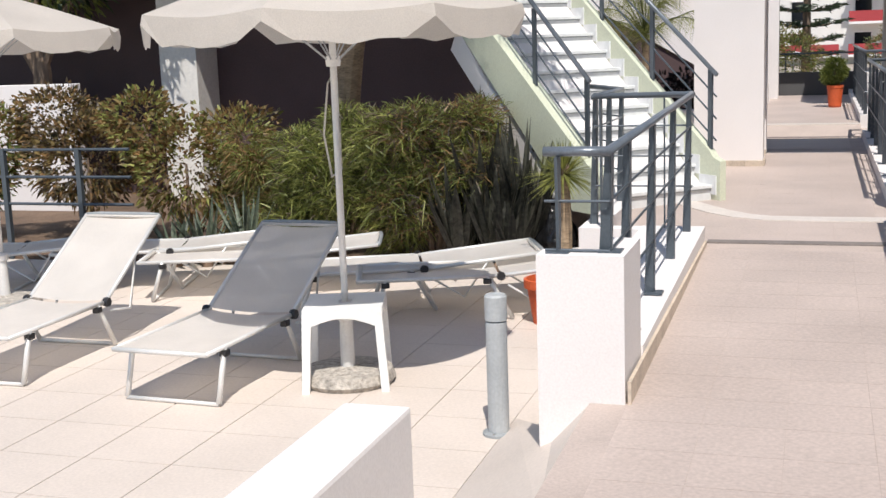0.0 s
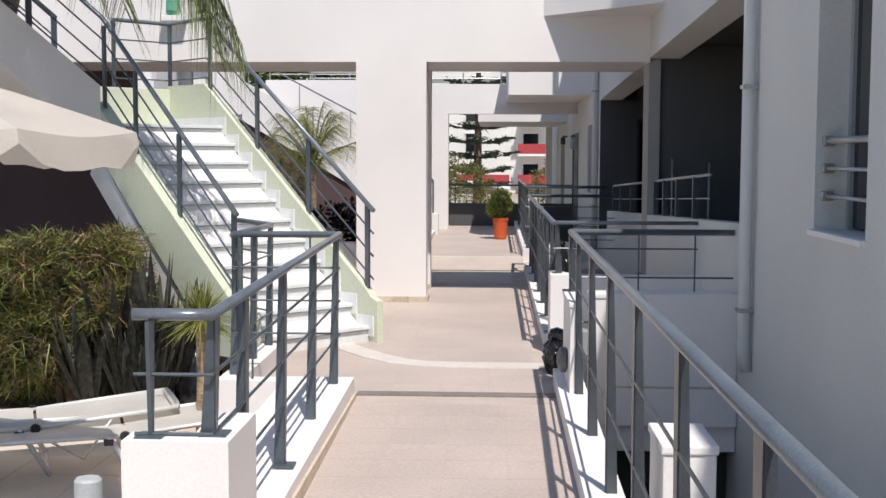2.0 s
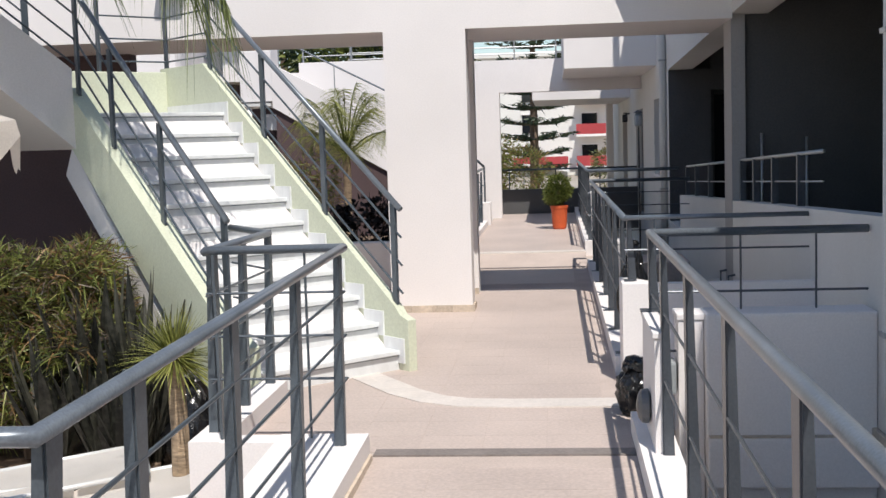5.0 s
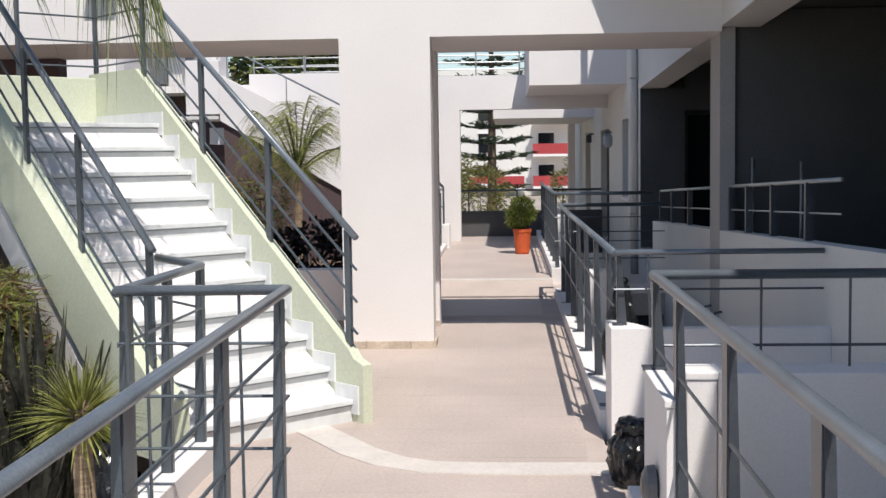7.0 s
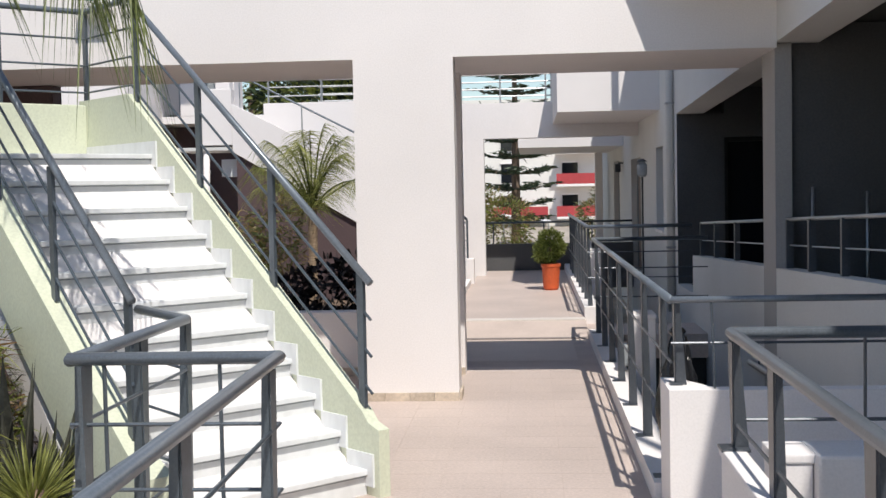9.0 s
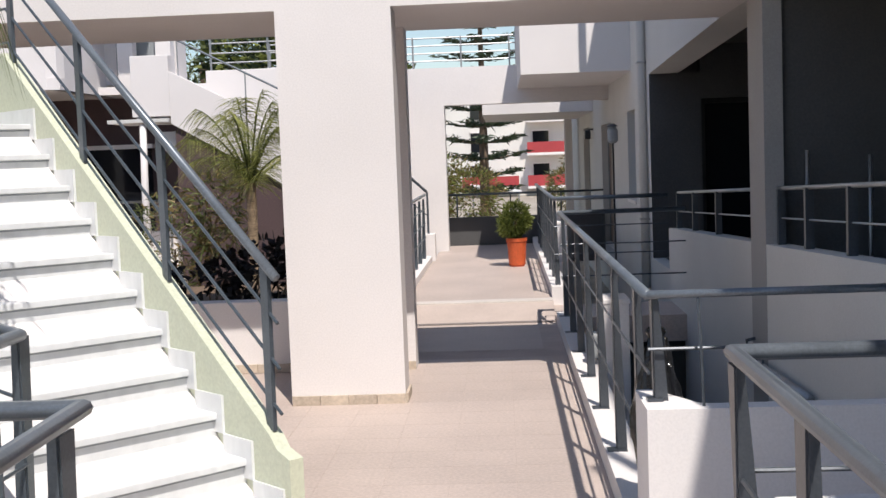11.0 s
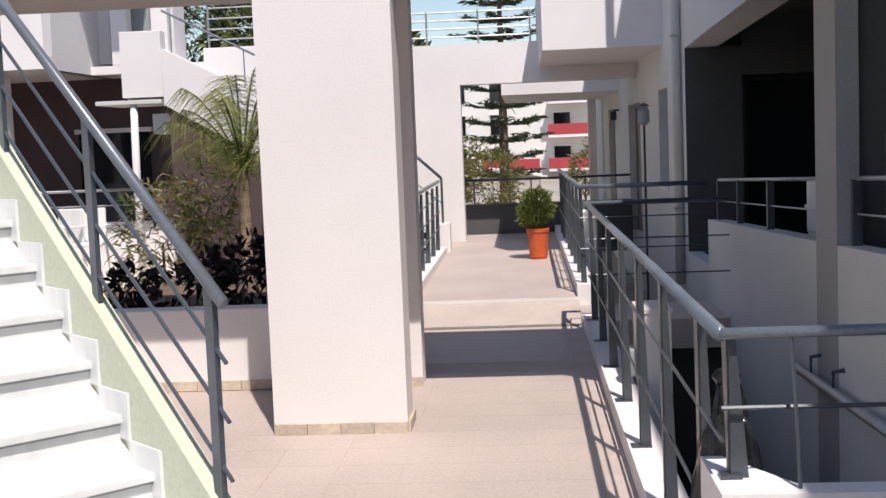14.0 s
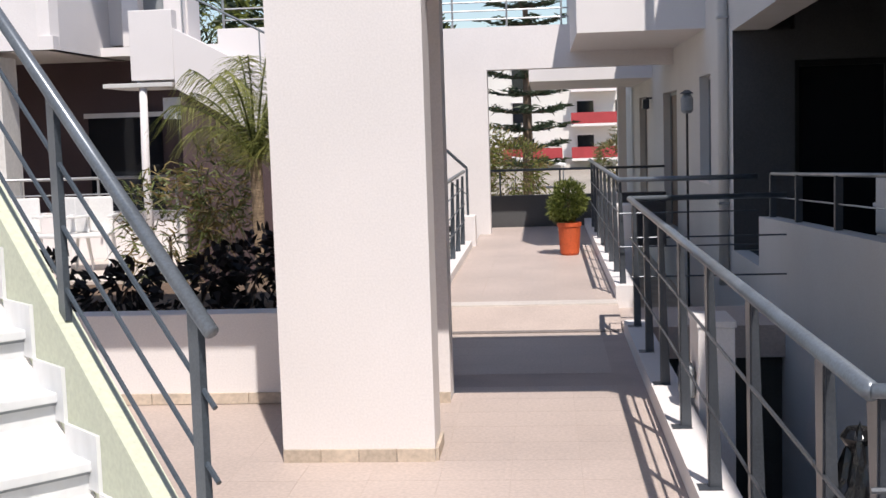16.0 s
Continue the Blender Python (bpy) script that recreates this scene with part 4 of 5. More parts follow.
flat = lounger(pose(-2.66, -5.48, TZ, 0, 0, -69), 5, "cream mesh sun lounger lying flat")
for x, y, rz in ((-3.3, -5.35, -67), (-4.75, -5.0, -72), (-5.75, -4.75, -74), (-7.2, -5.1, -76)):
    copy_thing(flat, pose(x, y, TZ, 0, 0, rz))


def umbrella(x, y, label, with_base=True):
    u = thing("sun_umbrella", label, "umbrella", "sun umbrellas", m=pose(x, y, TZ))
    part("pole", tb([(0, 0, 0.1), (0, 0, 2.55)], 0.021, 12), M_ALU, u, smooth=True)
    n, R, z1, z0 = 8, 1.12, 2.55, 2.215
    can = bmesh.new()
    sub = 6
    rows = []
    for k in range(7):
        f = k / 6
        row = []
        for j in range(n * sub):
            a = 2 * math.pi * (j / (n * sub)) + 0.09
            seg = (j % sub) / sub
            flatten = math.cos(math.pi / n) / math.cos(2 * math.pi / n * (seg - 0.5))
            rr = R * f * flatten
            z = z1 - (z1 - z0) * f ** 1.15 - 0.05 * math.sin(math.pi * seg) * f * (1 - 0.4 * f)
            row.append(can.verts.new((rr * math.cos(a), rr * math.sin(a), z)))
        rows.append(row)
    val = []
    for j in range(n * sub):
        v = rows[-1][j].co
        seg = (j % sub) / sub
        d = 0.15 if j % sub else 0.055
        d += 0.012 * math.sin(j * 2.3)
        val.append(can.verts.new((v.x * 1.012, v.y * 1.012, v.z - d)))
    rows.append(val)
    for a, b in zip(rows[1:], rows[2:]):
        for j in range(n * sub):
            k = (j + 1) % (n * sub)
            can.faces.new((a[j], a[k], b[k], b[j]))
    for j in range(n * sub):
        k = (j + 1) % (n * sub)
        can.faces.new((rows[0][0], rows[1][j], rows[1][k]))
    for v in rows[0][1:]:
        can.verts.remove(v)
    part("canopy", can, M_CANOPY, u, "cream scalloped canopy cloth", smooth=False)
    for j in range(n):
        a = 2 * math.pi * j / n + 0.09
        rib = part("rib", tb([(0.02 * math.cos(a), 0.02 * math.sin(a), z1 - 0.04), (R * 0.97 * math.cos(a), R * 0.97 * math.sin(a), z0 - 0.008)], 0.006, 6), M_STEEL, u)
        part("strut", tb([(0.025 * math.cos(a), 0.025 * math.sin(a), 1.93), (0.55 * math.cos(a), 0.55 * math.sin(a), 2.36)], 0.005, 6), M_STEEL, rib)
    part("hub", lathe([(0.04, 1.90), (0.045, 1.93), (0.04, 1.96)], 12), M_PLASTIC, u)
    part("finial", lathe([(0.02, 2.53), (0.035, 2.57), (0.01, 2.62)], 12), M_PLASTIC, u)
    part("cord", tb([(0.03, 0, 1.93), (-0.05, 0.02, 1.8), (-0.09, 0.02, 1.5), (-0.05, 0.02, 1.25), (0.02, 0, 1.3), (0.025, 0, 1.6)], 0.006, 6), M_MESH, u, "hanging pull cord", smooth=True)
    part("base_slab", lathe([(0.27, 0.0), (0.29, 0.03), (0.27, 0.085), (0.06, 0.10)], 24), M_GRAVEL, u, "round aggregate concrete base", smooth=False)
    part("base_tube", lathe([(0.045, 0.09), (0.04, 0.38), (0.055, 0.39), (0.055, 0.43), (0.03, 0.45)], 14), M_ALU, u)
    return u


umbrella(-2.12, -7.1, "open cream parasol with scalloped valance over the stool")
umbrella(-5.75, -5.6, "open cream parasol shading the loungers behind")

# white stool table round the pole
st = thing("stool_table", "white moulded plastic stool table around the parasol pole", "table", m=pose(-2.12, -7.1, TZ, 0, 0, 17))
tw, th = 0.235, 0.50
bm = bmesh.new()
for a in range(4):
    box(bm, -tw, tw, -tw, -0.04, th - 0.03, th, 0.0, pose(0, 0, 0, 0, 0, 90 * a) @ Matrix.Translation((0.0, 0, 0)) if a % 2 == 0 else None) if a % 2 == 0 else box(bm, -tw if a == 1 else 0.04, -0.04 if a == 1 else tw, -0.04, 0.04, th - 0.03, th)
part("tabletop", bm, M_PLASTIC, st)
for a in range(4):
    m = pose(0, 0, 0, 0, 0, 90 * a)
    n = 12
    outl = [(-tw, th - 0.03)] + [(-tw + 0.03, th - 0.10)] + [(-tw + 0.05 + (2 * tw - 0.1) * k / n, th - 0.10 + 0.045 * math.sin(math.pi * k / n)) for k in range(n + 1)] + [(tw - 0.03, th - 0.10), (tw, th - 0.03)]
    part("apron", prism(outl, lambda p, q, d: m @ Vector((p, d, q)), -tw - 0.002, -tw + 0.012), M_PLASTIC, st)
    part("leg", prism([(-0.028, th - 0.03), (0.028, th - 0.03), (0.022, 0.0), (-0.022, 0.0)], lambda p, q, d: m @ Vector((-tw - 0.012 * (1 - q / th) * 2 + 0.028 + p, d - 0.03 * (1 - q / th), q)), -tw + 0.002, -tw + 0.05), M_PLASTIC, st)

# grey bollard lamp
bo = thing("bollard", "grey cylindrical bollard light on a round foot plate", "bollard", m=pose(-0.97, -7.87, TZ))
part("shaft", lathe([(0.055, 0.02), (0.055, 0.60), (0.05, 0.605)], 20), M_BOLLARD, bo, smooth=False)
part("head", lathe([(0.058, 0.612), (0.058, 0.735), (0.05, 0.745)], 20), M_BOLLARD, bo)
part("foot_plate", lathe([(0.085, 0.0), (0.085, 0.014), (0.07, 0.02)], 20), M_GREY, bo)
for k in range(3):
    a = 2.1 * k + 0.4
    part("bolt", lathe([(0.008, 0.014), (0.008, 0.024)], 6), M_STEEL, bo).location = (0.072 * math.cos(a), 0.072 * math.sin(a), 0)


# ---- plants ----
def bush(name, label, x, y, z, lobes, mats, n, length, width, droop, seed, trunk=0.03, cat="shrub", group=""):
    rng = random.Random(seed)
    b = thing(name, label, cat, group, m=pose(x, y, z))
    t = bmesh.new()
    for k in range(5):
        l = rng.choice(lobes)
        tube(t, [(rng.uniform(-0.06, 0.06), rng.uniform(-0.06, 0.06), -0.03), (l[0] * 0.4, l[1] * 0.4, l[2] * 0.4), (l[0], l[1], l[2])], trunk, 6, trunk * 0.4)
    part("trunk", t, M_BARK, b)
    per = n // len(mats)
    for mt in mats:
        r, d = cloud(rng, per, lobes)
        if length > 0.15:
            d = [v * 0.45 + Vector((rng.uniform(-1, 1), rng.uniform(-1, 1), rng.uniform(-0.5, 1.1))) for v in d]
        child_mesh("crown", blades(rng, r, d, length, width, droop), mt, b)
    return b


def clumps(rng, n, x, y, h, r):
    """Uneven lobes that fill a box of half widths x, y and height h."""
    return [(rng.uniform(-x, x), rng.uniform(-y, y), h * (0.08 + 0.85 * rng.random()), r * rng.uniform(0.7, 1.3), r * rng.uniform(0.7, 1.2), r * rng.uniform(0.7, 1.3)) for _ in range(n)]


def rosette(name, label, x, y, z, n, length, width, mat, seed, up=0.6, cat="agave", group="agaves"):
    """Stiff blades that rise from one crown."""
    rng = random.Random(seed)
    b = thing(name, label, cat, group, m=pose(x, y, z))
    vs, fs = [], []
    for k in range(n):
        a = k * 2.4 + rng.uniform(-0.2, 0.2)
        e = up + (max(1.35, up + 0.35) - up) * rng.random()
        d = Vector((math.cos(a) * math.cos(e), math.sin(a) * math.cos(e), math.sin(e)))
        s = Vector((-math.sin(a), math.cos(a), 0))
        L = length * rng.uniform(0.6, 1.1)
        o = len(vs)
        for i in range(5):
            f = i / 4
            c = d * L * f + Vector((0, 0, -0.25 * L * f * f * math.cos(e)))
            w = width * (0.7, 0.95, 1.0, 0.72, 0.03)[i]
            nrm = s.cross(d).normalized()
            vs += [tuple(c - s * w / 2 + nrm * w * 0.2), tuple(c), tuple(c + s * w / 2 + nrm * w * 0.2)]
        for i in range(4):
            q = o + 3 * i
            fs += [(q, q + 1, q + 4, q + 3), (q + 1, q + 2, q + 5, q + 4)]
    child_mesh("foliage", (vs, fs), mat, b)
    t = lathe([(0.05, -0.02), (0.06, 0.05), (0.03, 0.1)], 10)
    part("stem", t, M_BARK, b)
    return b


G = TZ + 0.02
rc = random.Random(8)
bush("shrub", "tall feathery green shrub behind the loungers", -3.75, -3.1, G, clumps(rc, 30, 0.62, 0.35, 1.38, 0.28), [L_HEDGE, L_YELLOW, L_HEDGE, L_YELLOW, L_BROWN], 21000, 0.18, 0.011, 0.4, 11)
bush("shrub", "dense dark bronze shrub behind the loungers", -2.8, -3.1, G, clumps(rc, 32, 0.52, 0.35, 1.42, 0.27), [L_BROWN, L_BRONZE, L_HEDGE, L_YELLOW, L_HEDGE, L_RUST], 21000, 0.18, 0.011, 0.4, 12)
bush("shrub", "bright green feathery shrub in the bed", -4.6, -3.0, G, clumps(rc, 20, 0.42, 0.35, 1.15, 0.26), [L_HEDGE, L_YELLOW, L_OLIVE, L_RUST], 12000, 0.13, 0.013, 0.5, 13)
bush("shrub", "loose yellowing shrub with sparse leaves", -5.6, -2.8, G, [(0, 0, 0.85, 0.75, 0.5, 0.65), (-0.6, 0.2, 1.25, 0.5, 0.5, 0.45), (0.5, 0.2, 1.1, 0.5, 0.5, 0.4)], [L_OLIVE, L_YELLOW, L_RUST], 4600, 0.075, 0.034, 0.3, 14)
bush("shrub", "loose dry shrub beside the garden fence", -6.9, -2.6, G, [(0, 0, 0.9, 0.8, 0.6, 0.6), (-0.5, 0.2, 1.3, 0.6, 0.5, 0.45)], [L_OLIVE, L_RUST, L_BROWN], 4600, 0.075, 0.034, 0.3, 15)
bush("shrub", "loose dry shrub at the fence end", -8.4, -2.9, G, [(0, 0, 0.7, 0.8, 0.6, 0.6), (0.3, 0.2, 1.1, 0.6, 0.5, 0.5)], [L_OLIVE, L_HEDGE, L_RUST], 4200, 0.075, 0.034, 0.3, 16)
k = 0
for x, y, n, L, w in ((-2.25, -3.35, 46, 1.3, 0.10), (-1.98, -3.4, 46, 1.3, 0.10), (-1.88, -3.45, 40, 1.1, 0.095), (-2.1, -3.68, 40, 0.9, 0.09), (-1.93, -3.78, 36, 0.75, 0.08), (-2.45, -3.6, 36, 0.95, 0.09), (-4.9, -3.75, 26, 0.7, 0.05), (-5.2, -3.8, 22, 0.6, 0.05), (-4.55, -3.6, 24, 0.85, 0.05)):
    k += 1
    if x > -4:
        rosette("agave", "dark grey agave with stiff upright blades", x, y, G, n, L, w, L_AGAVE, 30 + k, 1.12)
    else:
        rosette("agave", "blue green agave with slender blades", x, y, G, n, L, w, L_BLUE, 30 + k, 0.8)
# flowerpot on the terrace, yucca at the edge of the bed
fp = thing("flowerpot", "orange clay flowerpot filled with soil", "flowerpot", m=pose(-1.24, -5.42, TZ))
part("pot", lathe([(0.115, 0.0), (0.155, 0.26), (0.18, 0.265), (0.18, 0.325), (0.16, 0.328), (0.15, 0.28)], 20), M_TERRA, fp)
part("soil", lathe([(0.02, 0.27), (0.152, 0.28)], 16), M_SOIL, fp)
yu = rosette("yucca", "small yellow green yucca on a bare brown stem", -1.26, -4.75, 0.46, 420, 0.33, 0.009, L_YELLOW, 51, -0.5, "yucca", "")
part("trunk", tb([(0, 0, 0.01 + TZ - 0.46), (0.012, 0, -0.4), (0, 0, 0.04)], 0.055, 8, 0.045), M_PALMBARK, yu)
# slumped black shape that narrows to a tied top
rb = thing("refuse_bag", "black slumped shape beside the agaves", "bag", m=pose(-1.62, -3.42, G - 0.01))
bmb = bmesh.new()
bmesh.ops.create_icosphere(bmb, subdivisions=4, radius=1.0)
for v in bmb.verts:
    d = v.co.normalized()
    k = 1 + 0.18 * noise.noise(d * 2.4 + Vector((1, 7, 3))) + 0.1 * abs(noise.noise(d * 6))
    wide = 0.19 - 0.09 * max(0, d.z)
    v.co = Vector((d.x * wide * k, d.y * wide * k, max(0.0, 0.26 + d.z * 0.32 * k)))
part("sack", bmb, M_BAG, rb)
part("tied_end", lathe([(0.035, 0.52), (0.025, 0.56), (0.05, 0.61), (0.03, 0.62)], 12), M_BAG, rb)
tub = thing("tub", "black plastic tub beside the kerb", "tub", m=pose(-0.82, -5.42, TZ))
part("shell", lathe([(0.13, 0.0), (0.16, 0.24), (0.175, 0.245), (0.172, 0.265), (0.152, 0.26), (0.125, 0.03)], 22), M_BLACK, tub)
part("soil", lathe([(0.02, 0.2), (0.15, 0.21)], 16), M_SOIL, tub)


def palm(name, label, x, y, z, height, fronds, length, seed, droop, mat, r=0.14, lean=(0, 0), leaflet=0.36, tilt=(0.1, 1.0), fine=0.012, dense=12, heavy=()):
    rng = random.Random(seed)
    p = thing(name, label, "palm tree", "palms", m=pose(x, y, z))
    t = bmesh.new()
    steps = 14
    tube(t, [(lean[0] * (k / steps) ** 2, lean[1] * (k / steps) ** 2, -0.05 + height * k / steps) for k in range(steps + 1)], r, 12, r * 0.8)
    for v in t.verts:
        s = 1 + 0.08 * math.sin(v.co.z * 40)
        v.co.x, v.co.y = lean[0] * (max(0, v.co.z) / height) ** 2 + (v.co.x - lean[0] * (max(0, v.co.z) / height) ** 2) * s, v.co.y * s
    part("trunk", t, M_PALMBARK, p)
    top = Vector((lean[0], lean[1], height - 0.06))
    for k in range(fronds + len(heavy)):
        a = 2.4 * k + rng.uniform(-0.25, 0.25)
        e = rng.uniform(*tilt)
        if k >= fronds:
            a, e = heavy[k - fronds], rng.uniform(0.3, 0.6)
        d = Vector((math.cos(a) * math.cos(e), math.sin(a) * math.cos(e), math.sin(e)))
        L = length * rng.uniform(0.8, 1.15)
        sag = droop
        if k >= fronds:
            L, sag = length * rng.uniform(1.0, 1.15), 1.15
        pts = [top + d * L * (i / 8) + Vector((0, 0, -sag * L * (i / 8) ** 2)) for i in range(9)]
        fr = part("frond", tb(pts, 0.014, 5, 0.004), L_PALM, p)
        roots, dirs = [], []
        for i in range(1, 9):
            for q in range(dense):
                f = (q + rng.random()) / dense
                c = pts[i - 1].lerp(pts[i], f)
                tdir = (pts[i] - pts[i - 1]).normalized()
                side = tdir.cross(Vector((0, 0, 1))).normalized()
                for sg in (-1, 1):
                    roots.append(c), dirs.append(tdir * 0.55 + side * sg * 0.6 + Vector((0, 0, -0.25 - 0.5 * droop)) + Vector((0, 0, rng.uniform(-0.2, 0.2))))
        child_mesh("foliage", blades(rng, roots, dirs, leaflet, fine, 0.45, 3), mat, fr)
    return p


palm("palm_tree", "tall palm with drooping fronds over the stair", -4.4, -1.5, G, 4.5, 22, 1.65, 61, 1.0, L_PALM, 0.16, (1.42, -1.6), 0.5, (0.4, 1.15), 0.010, 12, (-0.28, -0.16, -0.05, 0.06, -0.22))
palm("palm_tree", "young feathery palm behind the raised planter", -1.9, 4.4, -0.48, 1.95, 17, 1.5, 62, 0.42, L_YELLOW, 0.06, (0, 0), 0.3, (0.55, 1.5), 0.006, 8)
# dark leafy shrubs in the planter
for k, (x, y, s) in enumerate(((-2.35, 2.05, 0.8), (-1.75, 1.9, 0.9), (-1.2, 2.0, 1.2), (-0.9, 2.45, 1.15), (-2.9, 2.15, 0.9), (-1.55, 2.5, 1.1))):
    bush("shrub", "dark leafy shrub in the white planter", x, y, 0.41, [(0, 0, 0.22 * s, 0.36 * s, 0.24, 0.24 * s), (0.15, 0, 0.35 * s, 0.25 * s, 0.2, 0.18 * s)], [L_DARK], 330 if x > -1.5 else 170, 0.10, 0.05, 0.3, 70 + k, 0.012, group="planter shrubs")
for k, (x, y) in enumerate(((-0.72, 2.8), (-0.75, 4.4), (-0.8, 6.2), (-0.75, 7.8))):
    bush("shrub", "dark trailing shrub beside the far railing", x, y, 0.1, [(0, 0, 0.3, 0.25, 0.5, 0.35)], [L_DARK], 380, 0.09, 0.045, 0.3, 80 + k, 0.012, group="railing shrubs")
bush("shrub", "olive drooping shrub under the young palm", -2.95, 5.2, TZ + 0.03, [(0, 0, 1.2, 0.55, 0.5, 0.8), (0.5, 0, 1.6, 0.35, 0.4, 0.6)], [L_OLIVE, L_PALM], 1500, 0.2, 0.02, 0.5, 91)


# ---- far end of the walkway ----
PY = 11.05
bm = bmesh.new()
box(bm, -3.0, -0.20, PY, PY + 0.3, -0.6, 3.02)
box(bm, -0.20, FX - 0.002, PY, PY + 0.3, 2.43, 3.02)
solid("wall_far_portal", bm, M_PLASTER, "white plastered far portal over the walkway", "wall", "structure")
bm = bmesh.new()
box(bm, 0.35, FX - 0.002, 14.2, 18.8, 2.37, 2.75), box(bm, 2.07, 2.23, 18.5, 18.8, 0.0, 2.37)
solid("wall_far_lintel", bm, M_PLASTER, "white plastered lintel beyond the portal", "wall", "structure")
solid("wall_end", bx(-0.24, FX - 0.002, 12.25, 12.4, -0.2, 0.60), M_ANTHRA, "dark grey low wall closing the walkway", "wall", "structure")
er = thing("railing", "thin dark rail on the low end wall", "railing", "walkway railings", at=(-0.19, 12.3, 0.60))
part("handrail", tb([(-0.24, 12.32, 0.98), (2.36, 12.32, 0.98)], 0.018, 8), M_RAIL, er, smooth=True)
for x in (-0.1, 0.8, 1.65):
    part("post", tb([(x, 12.32, 0.595), (x, 12.32, 0.98)], 0.014, 6), M_RAIL, er)

# balcony of the upper flat
ba = thing("balcony", "white plastered upper balcony on the facade", "balcony", at=(0.96, 7.8, 2.62))
part("slab", bx(1.101, FX, 7.951, 12.6, 2.64, 2.80), M_PLASTER, ba)
part("front_parapet", bx(0.96, FX, 7.8, 7.95, 2.64, 3.7), M_PLASTER, ba)
part("side_parapet", bx(0.96, 1.1, 7.951, 12.6, 2.64, 3.7), M_PLASTER, ba)

# upper gallery rail over the portal and the stair beyond
er = thing("railing", "white gallery rail on the far portal roof", "railing", "gallery rails", at=(-3.0, PY + 0.15, 3.02))
for z in (3.14, 3.26, 3.38, 3.5):
    part("bar", tb([(-3.0, PY + 0.15, z), (0.95, PY + 0.15, z)], 0.012, 6), M_STEEL, er)
for k in range(6):
    part("post", tb([(-2.95 + 0.76 * k, PY + 0.15, 3.0), (-2.95 + 0.76 * k, PY + 0.15, 3.52)], 0.016, 6), M_STEEL, er)
# far stair rail and its pier
fr = thing("stair_railing", "dark stair rail sloping to a low pier", "railing", "stair railings", at=(-0.42, 9.4, 0.3))
part("handrail", tb([(-0.95, 9.5, 1.62), (-0.42, 9.5, 1.12)], 0.02, 8), M_RAIL, fr, smooth=True)
part("post", tb([(-0.42, 9.5, 0.5), (-0.42, 9.5, 1.12)], 0.016, 8), M_RAIL, fr)
part("post", tb([(-0.92, 9.5, 0.4), (-0.92, 9.5, 1.6)], 0.016, 8), M_RAIL, fr)
part("bar", tb([(-0.95, 9.5, 1.22), (-0.42, 9.5, 0.78)], 0.008, 6), M_RAIL, fr)
solid("wall_stair_pier", bx(-0.50, -0.32, 9.35, 9.62, 0.0, 0.52, 0.01), M_PLASTER, "low white pier at the far stair", "wall", "structure")

# orange pot with a clipped shrub
pt = thing("flowerpot", "tall orange pot with a round clipped shrub", "flowerpot", m=pose(0.84, 8.1, 0.13))
part("pot", lathe([(0.09, 0.0), (0.11, 0.03), (0.13, 0.33), (0.14, 0.335), (0.14, 0.38), (0.12, 0.38), (0.115, 0.34)], 24), M_TERRA, pt)
part("soil", lathe([(0.10, 0.30), (0.115, 0.345)], 16), M_SOIL, pt)
rng = random.Random(5)
child_mesh("crown", blades(rng, *cloud(rng, 5200, [(0, 0, 0.64, 0.23, 0.23, 0.25), (-0.04, 0, 0.55, 0.23, 0.23, 0.19)]), 0.05, 0.014, 0.1), L_HEDGE, pt)
part("trunk", tb([(0, 0, 0.35), (0, 0, 0.7)], 0.02, 8), M_BARK, pt)

# wall lamp and garden lamp seen along the far facade
wl = thing("wall_lamp", "small dark lantern on the far facade", "lamp", at=(FX - 0.1, 14.3, 1.95))
part("arm", bx(FX - 0.1, FX - 0.002, 14.28, 14.32, 2.02, 2.05, 0.004), M_BLACK, wl)
part("shade", bx(FX - 0.16, FX - 0.05, 14.24, 14.36, 1.86, 2.02, 0.02), M_BLACK, wl)
gl = thing("garden_lamp", "thin dark lamp post with a pale lantern", "lamp", at=(1.98, 6.3, PZ))
part("pole", tb([(1.98, 6.3, PZ), (1.98, 6.3, 1.72)], 0.012, 8), M_BLACK, gl)
hd = part("lantern", lathe([(0.035, 0.0), (0.06, 0.03), (0.062, 0.15), (0.03, 0.2)], 14), M_GREY, gl)
cp = part("cap", lathe([(0.07, 0.0), (0.02, 0.035)], 14), M_ANTHRA, gl)
hd.location, cp.location = (1.98, 6.3, 1.7), (1.98, 6.3, 1.895)

# ---- building behind the garden ----
hb = thing("apartment_building", "white two storey apartment building with dark ground floor", "building", at=(-9, 10, TZ))
part("back_wall", bx(-17, -3.3, 11.6, 11.9, TZ, 2.78), M_MAROON, hb, "maroon ground floor wall in shade")
part("slab", bx(-17, -5.55, 9.0, 11.6, 2.78, 2.95), M_PLASTER, hb)
part("balcony_parapet", prism([(-17, 8.996), (-5.75, 8.996), (-5.6, 9.04), (-5.546, 9.2), (-5.546, 11.6), (-5.7, 11.6), (-5.7, 9.15), (-17, 9.15)], lambda p, q, d: (p, q, d), 2.78, 3.75), M_PLASTER, hb)
part("upper_wall", bx(-17, -4.4, 11.0, 11.59, 2.96, 6.2), M_PLASTER, hb)
part("lower_slab", bx(-5.545, -3.3, 10.6, 11.6, 2.78, 2.9), M_PLASTER, hb)
part("roof", bx(-17.2, -4.3, 8.8, 11.8, 6.2, 6.4), M_PLASTER, hb)
for x in (-15.2, -12.2, -9.4, -6.6):
    part("column", bx(x - 0.28, x + 0.28, 9.1, 9.6, TZ, 2.72, 0.01), M_CREAMWALL, hb, "beige ground floor column")
